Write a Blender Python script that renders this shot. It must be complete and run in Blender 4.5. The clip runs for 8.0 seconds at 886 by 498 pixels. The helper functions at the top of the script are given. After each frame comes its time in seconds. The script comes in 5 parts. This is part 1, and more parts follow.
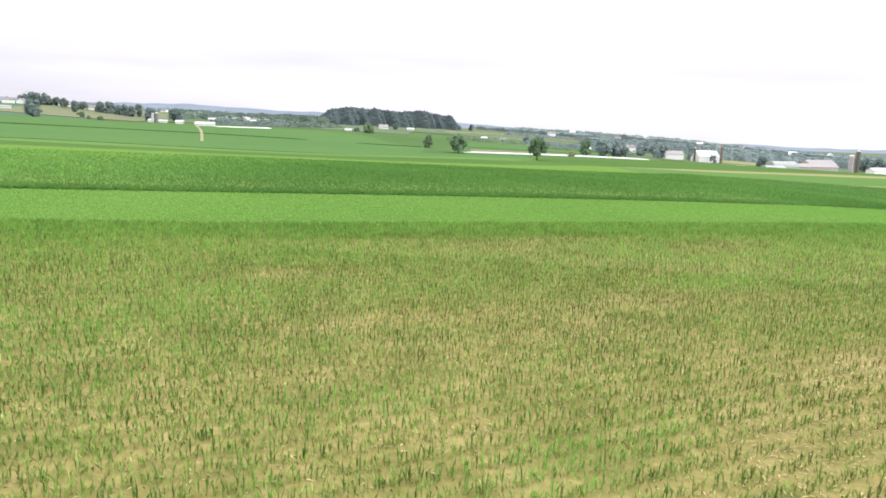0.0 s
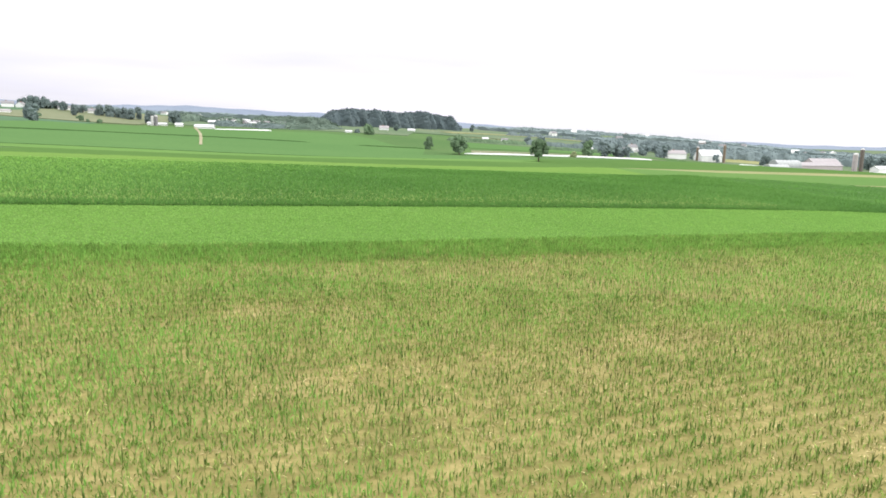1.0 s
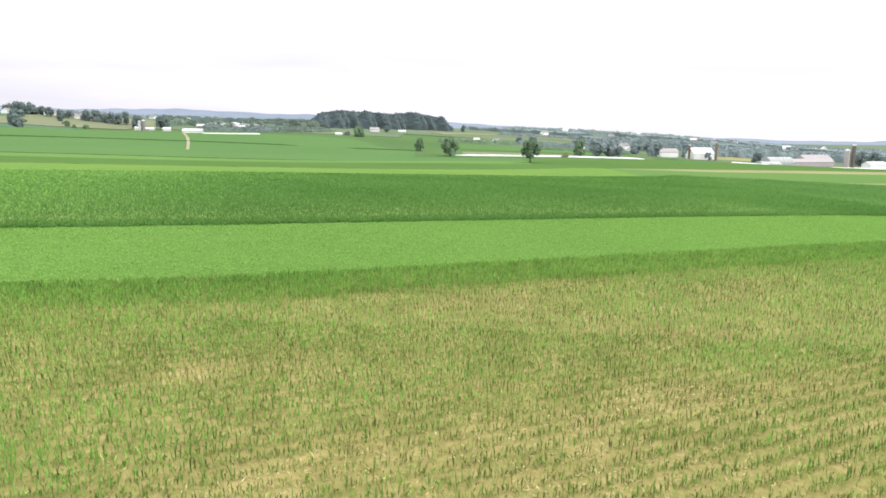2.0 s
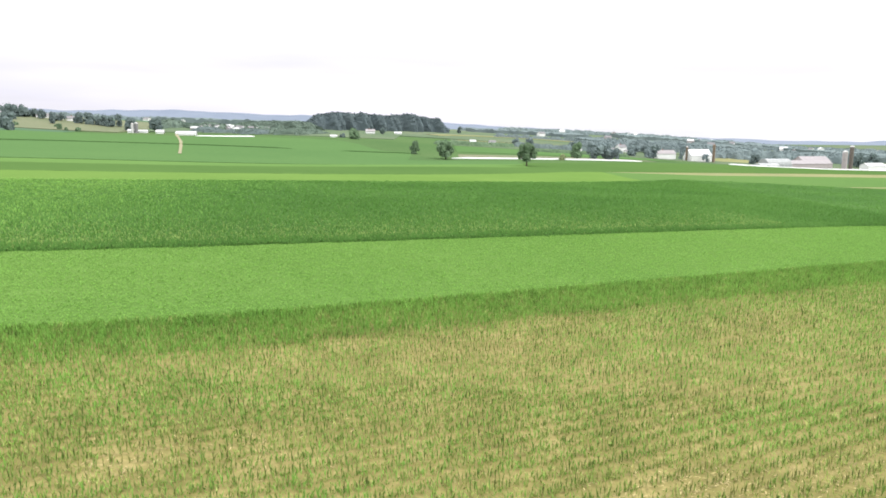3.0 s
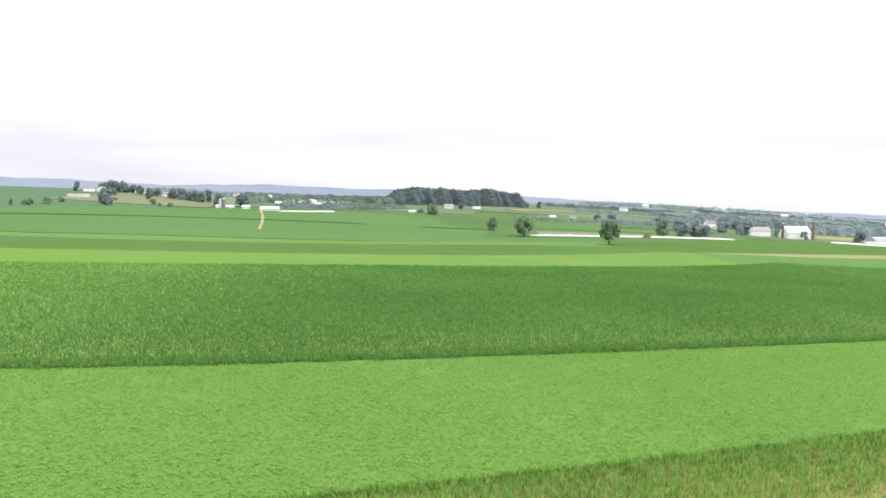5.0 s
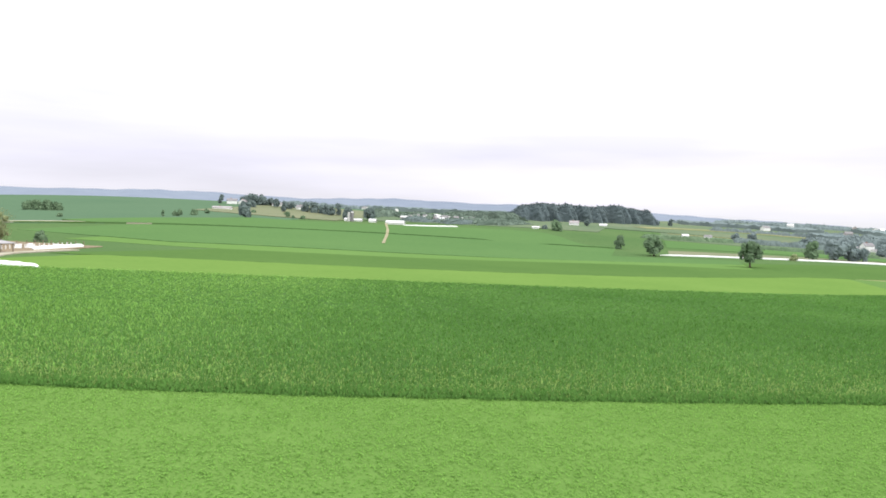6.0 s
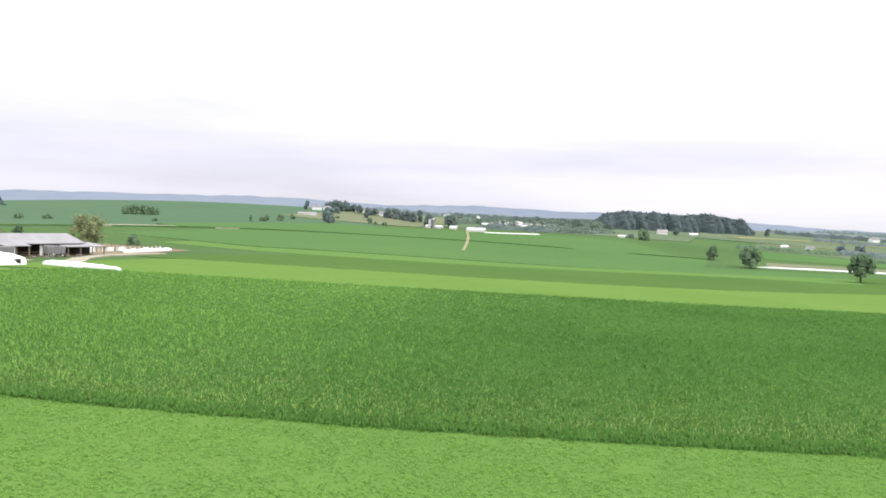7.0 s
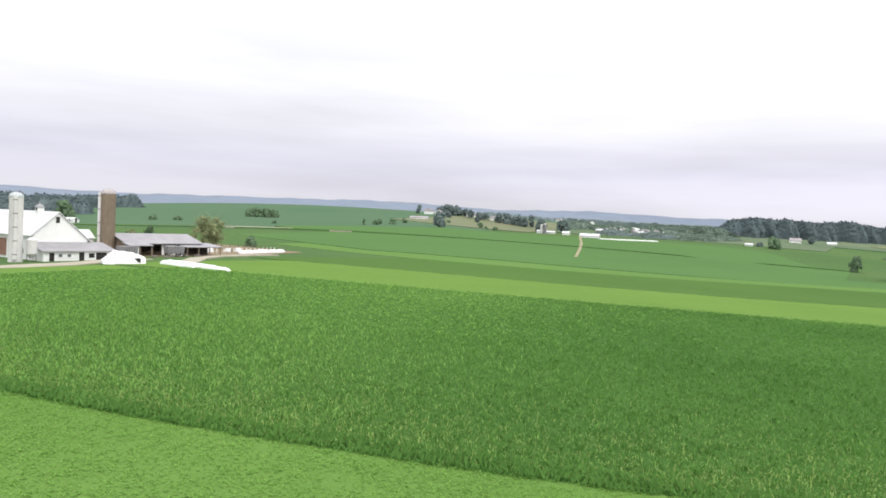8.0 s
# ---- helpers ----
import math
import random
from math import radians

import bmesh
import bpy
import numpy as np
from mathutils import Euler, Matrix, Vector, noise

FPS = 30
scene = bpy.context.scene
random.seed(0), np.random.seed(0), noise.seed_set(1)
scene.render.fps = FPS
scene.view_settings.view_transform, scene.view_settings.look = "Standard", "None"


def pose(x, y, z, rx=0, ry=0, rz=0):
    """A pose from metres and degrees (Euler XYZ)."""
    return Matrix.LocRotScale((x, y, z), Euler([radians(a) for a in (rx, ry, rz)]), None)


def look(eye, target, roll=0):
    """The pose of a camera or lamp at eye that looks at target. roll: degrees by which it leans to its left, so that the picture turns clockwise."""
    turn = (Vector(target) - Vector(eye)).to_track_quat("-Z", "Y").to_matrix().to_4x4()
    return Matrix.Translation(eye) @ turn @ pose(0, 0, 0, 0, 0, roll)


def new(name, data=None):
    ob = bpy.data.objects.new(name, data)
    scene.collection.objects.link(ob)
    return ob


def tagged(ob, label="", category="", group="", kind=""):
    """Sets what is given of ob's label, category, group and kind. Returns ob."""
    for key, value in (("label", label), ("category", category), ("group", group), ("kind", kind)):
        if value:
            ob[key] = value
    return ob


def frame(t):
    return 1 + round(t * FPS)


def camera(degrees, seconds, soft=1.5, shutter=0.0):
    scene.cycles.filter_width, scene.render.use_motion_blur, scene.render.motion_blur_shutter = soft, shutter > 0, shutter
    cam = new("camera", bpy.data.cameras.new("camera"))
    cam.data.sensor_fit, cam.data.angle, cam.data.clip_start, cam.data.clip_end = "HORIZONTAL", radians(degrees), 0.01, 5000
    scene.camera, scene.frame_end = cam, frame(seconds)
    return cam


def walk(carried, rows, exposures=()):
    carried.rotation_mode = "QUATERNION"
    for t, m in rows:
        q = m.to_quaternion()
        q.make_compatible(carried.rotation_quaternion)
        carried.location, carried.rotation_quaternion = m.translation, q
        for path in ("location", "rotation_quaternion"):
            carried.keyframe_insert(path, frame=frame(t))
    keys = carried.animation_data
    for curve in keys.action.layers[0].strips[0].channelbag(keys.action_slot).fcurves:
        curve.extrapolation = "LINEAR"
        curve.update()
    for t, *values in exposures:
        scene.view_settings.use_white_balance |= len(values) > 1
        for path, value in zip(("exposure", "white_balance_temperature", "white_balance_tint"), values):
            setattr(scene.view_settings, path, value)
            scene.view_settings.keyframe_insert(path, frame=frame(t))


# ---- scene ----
cam = camera(65.86, 8.0, 1.7)
PATH = [
    (0, look((-0.00, -0.00, 6.60), (-0.01, 98.66, -9.72), 1.54)),
    (0.5, look((0.13, 1.42, 7.05), (-0.18, 100.07, -9.34), 1.35)),
    (1, look((0.32, 3.03, 7.45), (0.01, 101.68, -8.90), 1.14)),
    (1.5, look((0.60, 4.85, 7.95), (0.65, 103.51, -8.36), 0.95)),
    (1.7, look((0.74, 5.66, 8.13), (0.96, 104.31, -8.24), 0.62)),
    (2.8, look((1.45, 9.93, 9.51), (2.55, 108.58, -6.87), 0.37)),
    (3, look((1.59, 10.84, 9.67), (2.68, 109.49, -6.64), 0.31)),
    (3.2, look((1.71, 11.82, 9.90), (3.05, 110.64, -5.36), 0.04)),
    (3.3, look((1.77, 12.33, 10.03), (3.12, 111.39, -3.61), -0.07)),
    (3.5, look((1.90, 13.36, 10.28), (3.32, 112.54, -2.44), -0.02)),
    (4, look((2.20, 16.05, 10.78), (3.83, 115.35, -0.91), -0.28)),
    (4.2, look((2.29, 17.18, 10.95), (4.03, 116.64, 0.64), -0.26)),
    (4.5, look((2.44, 18.92, 11.18), (1.45, 118.56, 2.68), -0.24)),
    (4.8, look((2.56, 20.74, 11.30), (-4.68, 120.27, 4.82), 0.11)),
    (5, look((2.66, 21.96, 11.39), (-7.89, 121.22, 5.49), 0.42)),
    (5.2, look((2.72, 23.18, 11.49), (-12.10, 121.93, 6.24), 0.69)),
    (6.3, look((2.13, 29.23, 11.79), (-29.28, 124.10, 8.15), 1.40)),
    (6.5, look((1.88, 30.33, 11.77), (-31.36, 124.58, 8.29), 1.48)),
    (7, look((1.07, 33.30, 11.85), (-38.42, 125.11, 8.61), 1.83)),
    (7.5, look((0.07, 36.27, 11.85), (-46.26, 124.84, 8.71), 2.18)),
    (8, look((-1.01, 39.16, 11.79), (-54.88, 123.35, 8.66), 2.46)),
]
walk(cam, PATH, [(0.0, 0.0), (1.5, 0.03), (4.5, 0.02), (6.5, -0.11), (7.5, -0.20), (8.0, -0.31)])

# ---- world: a bright, thinly overcast sky ----
SUN_EL, SUN_AZ = radians(50), radians(112)
world = bpy.data.worlds.new("overcast_sky")
scene.world = world
world.use_nodes = True
wn, wl = world.node_tree.nodes, world.node_tree.links
bg = wn["Background"]
sky = wn.new("ShaderNodeTexSky")
sky.sky_type, sky.sun_disc, sky.sun_elevation, sky.sun_rotation = "NISHITA", False, SUN_EL, SUN_AZ
skyv = wn.new("ShaderNodeVectorMath")
skyv.operation = "SCALE"
skyv.inputs["Scale"].default_value = 0.10
wl.new(sky.outputs[0], skyv.inputs[0])
tc = wn.new("ShaderNodeTexCoord")
sep = wn.new("ShaderNodeSeparateXYZ")
wl.new(tc.outputs["Generated"], sep.inputs[0])
# height ramp: an overcast sky is three to four times brighter overhead than at the horizon
ramp = wn.new("ShaderNodeValToRGB")
els = ramp.color_ramp.elements
els[0].position, els[0].color = 0.0, (0.30, 0.30, 0.315, 1)
els[1].position, els[1].color = 1.0, (1.0, 1.0, 1.02, 1)
for pos, col in ((0.04, (0.31, 0.302, 0.338, 1)), (0.085, (0.305, 0.296, 0.342, 1)), (0.15, (0.38, 0.375, 0.40, 1)), (0.3, (0.52, 0.52, 0.53, 1))):
    e = els.new(pos)
    e.color = col
wl.new(sep.outputs["Z"], ramp.inputs[0])
mp = wn.new("ShaderNodeMapping")
mp.inputs["Scale"].default_value = (1.0, 1.0, 8.0)
mp.inputs["Location"].default_value = (3.4, 1.2, 0.3)
wl.new(tc.outputs["Generated"], mp.inputs[0])
cl = wn.new("ShaderNodeTexNoise")
cl.inputs["Scale"].default_value, cl.inputs["Detail"].default_value, cl.inputs["Roughness"].default_value = 1.5, 5.0, 0.52
wl.new(mp.outputs[0], cl.inputs["Vector"])
clr = wn.new("ShaderNodeMapRange")
for key, val in (("From Min", 0.36), ("From Max", 0.62), ("To Min", 0.92), ("To Max", 1.12)):
    clr.inputs[key].default_value = val
wl.new(cl.outputs[0], clr.inputs["Value"])
mul = wn.new("ShaderNodeVectorMath")
mul.operation = "MULTIPLY"
wl.new(ramp.outputs[0], mul.inputs[0])
wl.new(clr.outputs[0], mul.inputs[1])
gain = wn.new("ShaderNodeVectorMath")
gain.operation = "SCALE"
gain.inputs["Scale"].default_value = 3.0
wl.new(mul.outputs[0], gain.inputs[0])
mixs = wn.new("ShaderNodeMix")
mixs.data_type = "RGBA"
mixs.inputs["Factor"].default_value = 0.9
wl.new(skyv.outputs[0], mixs.inputs["A"])
# the cloud is somewhat brighter on the side of the sun
dot = wn.new("ShaderNodeVectorMath")
dot.operation = "DOT_PRODUCT"
dot.inputs[1].default_value = (0.85, 0.35, 0.0)
wl.new(tc.outputs["Generated"], dot.inputs[0])
side = wn.new("ShaderNodeMapRange")
for key, val in (("From Min", -0.35), ("From Max", 0.9), ("To Min", 1.02), ("To Max", 1.28)):
    side.inputs[key].default_value = val
wl.new(dot.outputs["Value"], side.inputs["Value"])
glow = wn.new("ShaderNodeVectorMath")
glow.operation = "MULTIPLY"
wl.new(gain.outputs[0], glow.inputs[0])
wl.new(side.outputs[0], glow.inputs[1])
wl.new(glow.outputs[0], mixs.inputs["B"])
wl.new(mixs.outputs["Result"], bg.inputs["Color"])
bg.inputs["Strength"].default_value = 1.0

sun_data = bpy.data.lights.new("sun", "SUN")
sun_data.energy, sun_data.angle, sun_data.color = 1.5, radians(14), (1.0, 0.96, 0.88)
sun = new("sun", sun_data)
TO_SUN = Vector((math.sin(SUN_AZ) * math.cos(SUN_EL), math.cos(SUN_AZ) * math.cos(SUN_EL), math.sin(SUN_EL)))
sun.matrix_world = look(TO_SUN * 60, (0, 0, 0))


# ---- materials ----
def surf(name, colours, scale=1.0, fine=8.0, rough=0.85, bump=0.2, dist=0.05, island=0.0, each=0.0, metal=0.0, thin=0.0, stretch=(1, 1, 1), spec=0.25):
    """A surface of two or three colours mixed by a broad and a fine noise, in metres; island/each: how far pieces differ in brightness."""
    m = bpy.data.materials.new(name)
    m.use_nodes = True
    n, l = m.node_tree.nodes, m.node_tree.links
    p = n["Principled BSDF"]
    p.inputs["Roughness"].default_value, p.inputs["Metallic"].default_value = rough, metal
    p.inputs["Specular IOR Level"].default_value = spec
    co = n.new("ShaderNodeTexCoord")
    mpn = n.new("ShaderNodeMapping")
    mpn.inputs["Scale"].default_value = stretch
    l.new(co.outputs["Object"], mpn.inputs[0])
    broad, small = n.new("ShaderNodeTexNoise"), n.new("ShaderNodeTexNoise")
    broad.inputs["Scale"].default_value, broad.inputs["Detail"].default_value = scale, 4.0
    small.inputs["Scale"].default_value, small.inputs["Detail"].default_value = fine, 5.0
    for t in (broad, small):
        l.new(mpn.outputs[0], t.inputs["Vector"])
    add = n.new("ShaderNodeMath")
    add.operation = "MULTIPLY_ADD"
    add.inputs[1].default_value = 0.55
    l.new(broad.outputs[0], add.inputs[0])
    half = n.new("ShaderNodeMath")
    half.operation = "MULTIPLY"
    half.inputs[1].default_value = 0.45
    l.new(small.outputs[0], half.inputs[0])
    l.new(half.outputs[0], add.inputs[2])
    cr = n.new("ShaderNodeValToRGB")
    e = cr.color_ramp.elements
    e[0].position, e[0].color = 0.36, (*colours[0], 1)
    e[1].position, e[1].color = 0.64, (*colours[-1], 1)
    if len(colours) == 3:
        mid = e.new(0.5)
        mid.color = (*colours[1], 1)
    l.new(add.outputs[0], cr.inputs[0])
    col = cr.outputs[0]
    for amount, kind in ((island, "island"), (each, "each")):
        if not amount:
            continue
        src = n.new("ShaderNodeNewGeometry") if kind == "island" else n.new("ShaderNodeObjectInfo")
        rng = n.new("ShaderNodeMapRange")
        rng.inputs["To Min"].default_value, rng.inputs["To Max"].default_value = 1 - amount, 1 + amount
        l.new(src.outputs["Random Per Island" if kind == "island" else "Random"], rng.inputs["Value"])
        v = n.new("ShaderNodeVectorMath")
        v.operation = "MULTIPLY"
        l.new(col, v.inputs[0])
        l.new(rng.outputs[0], v.inputs[1])
        col = v.outputs[0]
    l.new(col, p.inputs["Base Color"])
    if bump:
        b = n.new("ShaderNodeBump")
        b.inputs["Strength"].default_value, b.inputs["Distance"].default_value = bump, dist
        l.new(small.outputs[0], b.inputs["Height"])
        l.new(b.outputs[0], p.inputs["Normal"])
    if thin:
        tr = n.new("ShaderNodeBsdfTranslucent")
        l.new(col, tr.inputs["Color"])
        mx = n.new("ShaderNodeMixShader")
        mx.inputs[0].default_value = thin
        l.new(p.outputs[0], mx.inputs[1])
        l.new(tr.outputs[0], mx.inputs[2])
        l.new(mx.outputs[0], n["Material Output"].inputs["Surface"])
    return m


M = {}
M["grass"] = surf("grass", ((0.064, 0.118, 0.046), (0.078, 0.134, 0.052), (0.094, 0.147, 0.060)), 0.012, 0.6, bump=0.4, dist=0.3, spec=0.0)
M["soil"] = surf("dry_soil", ((0.158, 0.146, 0.048), (0.218, 0.190, 0.068), (0.300, 0.250, 0.104)), 0.45, 5.0, bump=0.8, dist=0.06, spec=0.1)
M["straw"] = surf("straw_residue", ((0.32, 0.265, 0.125), (0.48, 0.41, 0.21)), 1.0, 6.0, bump=0, island=0.35, spec=0.1)
M["young_corn"] = surf("young_corn_leaf", ((0.078, 0.136, 0.032), (0.152, 0.245, 0.054), (0.39, 0.445, 0.150)), 0.7, 7.0, rough=0.8, bump=0, island=0.5, thin=0.28, spec=0.1)
M["dry_corn"] = surf("stunted_corn_leaf", ((0.092, 0.118, 0.034), (0.195, 0.212, 0.064), (0.52, 0.47, 0.19)), 0.3, 7.0, rough=0.85, bump=0, island=0.5, thin=0.28, spec=0.08)
M["weed"] = surf("dry_weeds", ((0.132, 0.224, 0.046), (0.200, 0.284, 0.064), (0.34, 0.37, 0.122)), 0.10, 3.0, rough=0.9, bump=0, island=0.4, thin=0.3, spec=0.05)
M["edge_corn"] = surf("lush_corn_leaf", ((0.150, 0.310, 0.060), (0.228, 0.412, 0.088)), 0.1, 4.0, rough=0.8, bump=0, island=0.32, thin=0.42, spec=0.1)
# Sheet under the alfalfa leaves, darkened to paint shade in the gaps.
M["alfalfa"] = surf("shaded_alfalfa_canopy", ((0.089, 0.170, 0.039), (0.101, 0.186, 0.044), (0.114, 0.202, 0.049)), 0.05, 5.0, bump=0.5, dist=0.08, spec=0.0)
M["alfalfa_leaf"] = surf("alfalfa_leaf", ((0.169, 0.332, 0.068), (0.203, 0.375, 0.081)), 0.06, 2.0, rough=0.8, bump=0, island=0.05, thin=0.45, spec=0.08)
# Corn sheet about half its leaves' brightness: under-canopy shade put into the colour.
M["corn"] = surf("shaded_corn_canopy", ((0.044, 0.110, 0.022), (0.053, 0.125, 0.025), (0.063, 0.138, 0.029)), 0.03, 1.6, bump=0.8, dist=0.25, spec=0.05)
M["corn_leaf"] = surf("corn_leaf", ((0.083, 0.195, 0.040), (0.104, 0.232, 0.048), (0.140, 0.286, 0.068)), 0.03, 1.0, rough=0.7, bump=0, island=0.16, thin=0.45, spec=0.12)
M["corn_pale"] = surf("pale_corn_leaf", ((0.160, 0.322, 0.070), (0.198, 0.374, 0.083), (0.244, 0.424, 0.102)), 0.03, 1.0, rough=0.7, bump=0, island=0.22, thin=0.45, spec=0.1)
# Pale midribs plus leaf sheen, both painted into the tip colour.
M["corn_tip"] = surf("pale_corn_tip_sheen", ((0.22, 0.340, 0.085), (0.36, 0.45, 0.150)), 0.05, 1.5, rough=0.65, bump=0, island=0.35, thin=0.45, spec=0.15)
M["hay"] = surf("hay_field", ((0.105, 0.185, 0.045), (0.116, 0.198, 0.049), (0.127, 0.210, 0.054)), 0.03, 0.7, bump=0.4, dist=0.15, spec=0.0)
M["bean"] = surf("soybean_field", ((0.067, 0.126, 0.037), (0.080, 0.144, 0.042)), 0.02, 0.5, bump=0.6, dist=0.3, spec=0.0)
# Muted greens: haze over the far ground is mixed into this colour.
M["far_green_haze"] = surf("hazy_far_slopes", ((0.088, 0.130, 0.078), (0.112, 0.152, 0.092), (0.150, 0.170, 0.112)), 0.009, 0.25, bump=0.3, dist=0.4, spec=0.0)
M["green"] = surf("green_field", ((0.097, 0.176, 0.052), (0.110, 0.193, 0.058)), 0.015, 0.5, bump=0.5, dist=0.3, spec=0.0)
M["slope"] = surf("medium_green_field", ((0.088, 0.162, 0.050), (0.101, 0.178, 0.055)), 0.015, 0.5, bump=0.5, dist=0.3, spec=0.0)
M["far_corn"] = surf("far_corn_field", ((0.076, 0.146, 0.053), (0.090, 0.164, 0.059)), 0.012, 0.5, bump=0.6, dist=0.4, spec=0.0)
# Lightened bluish green; the hill's haze is part of the base colour.
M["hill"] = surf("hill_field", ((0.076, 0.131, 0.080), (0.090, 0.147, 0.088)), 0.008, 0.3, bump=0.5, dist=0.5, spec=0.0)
M["stubble"] = surf("grain_stubble", ((0.165, 0.182, 0.074), (0.225, 0.218, 0.100)), 0.03, 0.8, bump=0.4, dist=0.1, spec=0.08)
M["pasture"] = surf("dry_pasture", ((0.120, 0.142, 0.078), (0.160, 0.168, 0.098)), 0.02, 0.4, bump=0.4, dist=0.2, spec=0.08)
M["dirt"] = surf("bare_dirt", ((0.155, 0.12, 0.075), (0.23, 0.185, 0.12)), 0.2, 2.0, bump=0.5, dist=0.05, spec=0.1)
M["track"] = surf("tan_track", ((0.215, 0.200, 0.120), (0.28, 0.258, 0.162)), 0.2, 2.0, bump=0.4, dist=0.05, spec=0.1)
M["gravel"] = surf("pale_gravel", ((0.29, 0.265, 0.205), (0.38, 0.350, 0.280)), 0.3, 6.0, bump=0.5, dist=0.03, spec=0.1)
M["bark"] = surf("bark", ((0.06, 0.045, 0.032), (0.11, 0.085, 0.06)), 1.5, 9.0, bump=0.7, dist=0.05, stretch=(1, 1, 0.25))
M["leaf"] = surf("tree_leaf", ((0.094, 0.146, 0.086), (0.124, 0.180, 0.106)), 0.35, 2.0, rough=0.8, bump=0, island=0.16, each=0.1, spec=0.0)
M["leaf_olive"] = surf("olive_leaf", ((0.188, 0.222, 0.112), (0.255, 0.285, 0.150)), 0.35, 2.0, rough=0.8, bump=0, island=0.14, thin=0.15, spec=0.06)
# Leaf colours for far trees: paler and bluer, with distance haze painted in.
M["leaf_far_haze"] = surf("hazy_woodland_leaf", ((0.102, 0.134, 0.130), (0.126, 0.160, 0.152)), 0.05, 0.4, rough=0.9, bump=0, island=0.08, each=0.06, spec=0.0)
M["wood_leaf_haze"] = surf("wood_leaf_haze", ((0.084, 0.110, 0.117), (0.106, 0.134, 0.137)), 0.05, 0.4, rough=0.9, bump=0, island=0.08, spec=0.0)
M["leaf_belt_haze"] = surf("hazy_tree_belt_leaf", ((0.138, 0.176, 0.180), (0.172, 0.212, 0.210)), 0.02, 0.3, rough=0.9, bump=0, island=0.10, each=0.08, spec=0.0)
M["leaf_scrub_haze"] = surf("hazy_scrub_leaf", ((0.106, 0.146, 0.118), (0.140, 0.182, 0.144)), 0.05, 0.4, rough=0.9, bump=0, island=0.12, spec=0.0)
M["white"] = surf("white_paint", ((0.74, 0.74, 0.73), (0.82, 0.82, 0.81)), 0.3, 3.0, rough=0.6, bump=0.1, dist=0.01)
M["plastic"] = surf("white_plastic", ((0.76, 0.76, 0.76), (0.85, 0.85, 0.85)), 0.4, 2.5, rough=0.4, bump=0.35, dist=0.06)
M["metal_white"] = surf("white_metal_roof", ((0.56, 0.565, 0.575), (0.66, 0.665, 0.67)), 0.4, 3.0, rough=0.5, bump=0.1, dist=0.01)
M["metal_grey"] = surf("galvanised_roof", ((0.23, 0.222, 0.236), (0.31, 0.30, 0.315)), 0.4, 2.5, rough=0.6, bump=0.15, dist=0.02, spec=0.3)
M["concrete"] = surf("pale_concrete", ((0.54, 0.525, 0.52), (0.67, 0.655, 0.65)), 0.5, 4.0, rough=0.85, bump=0.2, dist=0.02, stretch=(1, 1, 0.3))
M["stave"] = surf("brown_stave", ((0.17, 0.13, 0.095), (0.26, 0.205, 0.15)), 0.5, 3.0, rough=0.85, bump=0.3, dist=0.03, each=0.12, stretch=(1, 1, 0.3))
M["hoop"] = surf("steel_hoop", ((0.14, 0.12, 0.10), (0.22, 0.19, 0.17)), 1.0, 6.0, rough=0.5, metal=0.6, bump=0)
M["wood"] = surf("weathered_wood", ((0.16, 0.125, 0.09), (0.26, 0.21, 0.16)), 0.8, 6.0, bump=0.4, dist=0.02, stretch=(1, 1, 0.3))
# Near-black for shade inside openings, painted on solid panels; also doors and tyres.
M["dark"] = surf("dark_interior", ((0.020, 0.018, 0.016), (0.045, 0.04, 0.036)), 0.8, 4.0, bump=0)
M["glass"] = surf("window_glass", ((0.09, 0.10, 0.11), (0.14, 0.15, 0.16)), 1.0, 3.0, rough=0.15, bump=0, spec=0.6)
M["dome"] = surf("weathered_dome", ((0.46, 0.51, 0.53), (0.60, 0.64, 0.655)), 0.8, 4.0, rough=0.45, bump=0.1, dist=0.02)
M["pink"] = surf("pale_pink_siding", ((0.38, 0.34, 0.34), (0.46, 0.415, 0.415)), 0.4, 3.0, bump=0.15, dist=0.02)
M["red_roof"] = surf("rusty_roof", ((0.27, 0.248, 0.255), (0.33, 0.305, 0.31)), 0.3, 2.0, rough=0.6, bump=0.2, dist=0.03)
M["shingle"] = surf("grey_shingle", ((0.16, 0.155, 0.16), (0.26, 0.25, 0.26)), 0.5, 4.0, bump=0.3, dist=0.03)
M["brick"] = surf("brick_wall", ((0.22, 0.12, 0.09), (0.32, 0.19, 0.145)), 0.4, 5.0, bump=0.3, dist=0.02)
M["poly"] = surf("greenhouse_film", ((0.27, 0.285, 0.285), (0.36, 0.375, 0.375)), 0.3, 1.5, rough=0.35, bump=0.15, dist=0.04)
# Blue-grey base colour imitates distance haze over the ridges.
M["ridge"] = surf("hazy_distant_ridge", ((0.165, 0.195, 0.245), (0.195, 0.225, 0.275)), 0.0012, 0.01, rough=1.0, bump=0, spec=0.0)


# ---- mesh helpers ----
def tag(ob, label, category, group="", kind=""):
    return tagged(ob, label, category, group, kind)


def mesh_np(name, verts, faces, mat, smooth=False):
    """An object from arrays of points and of faces with equally many corners."""
    verts, faces = np.asarray(verts, np.float32), np.asarray(faces, np.int32)
    me = bpy.data.meshes.new(name)
    k = faces.shape[1]
    me.vertices.add(len(verts))
    me.vertices.foreach_set("co", verts.ravel())
    me.loops.add(faces.size)
    me.loops.foreach_set("vertex_index", faces.ravel())
    me.polygons.add(len(faces))
    me.polygons.foreach_set("loop_start", np.arange(0, faces.size, k, dtype=np.int32))
    me.polygons.foreach_set("use_smooth", np.full(len(faces), smooth, bool))
    me.update(calc_edges=True)
    me.validate()
    me.materials.append(mat)
    return new(name, me)


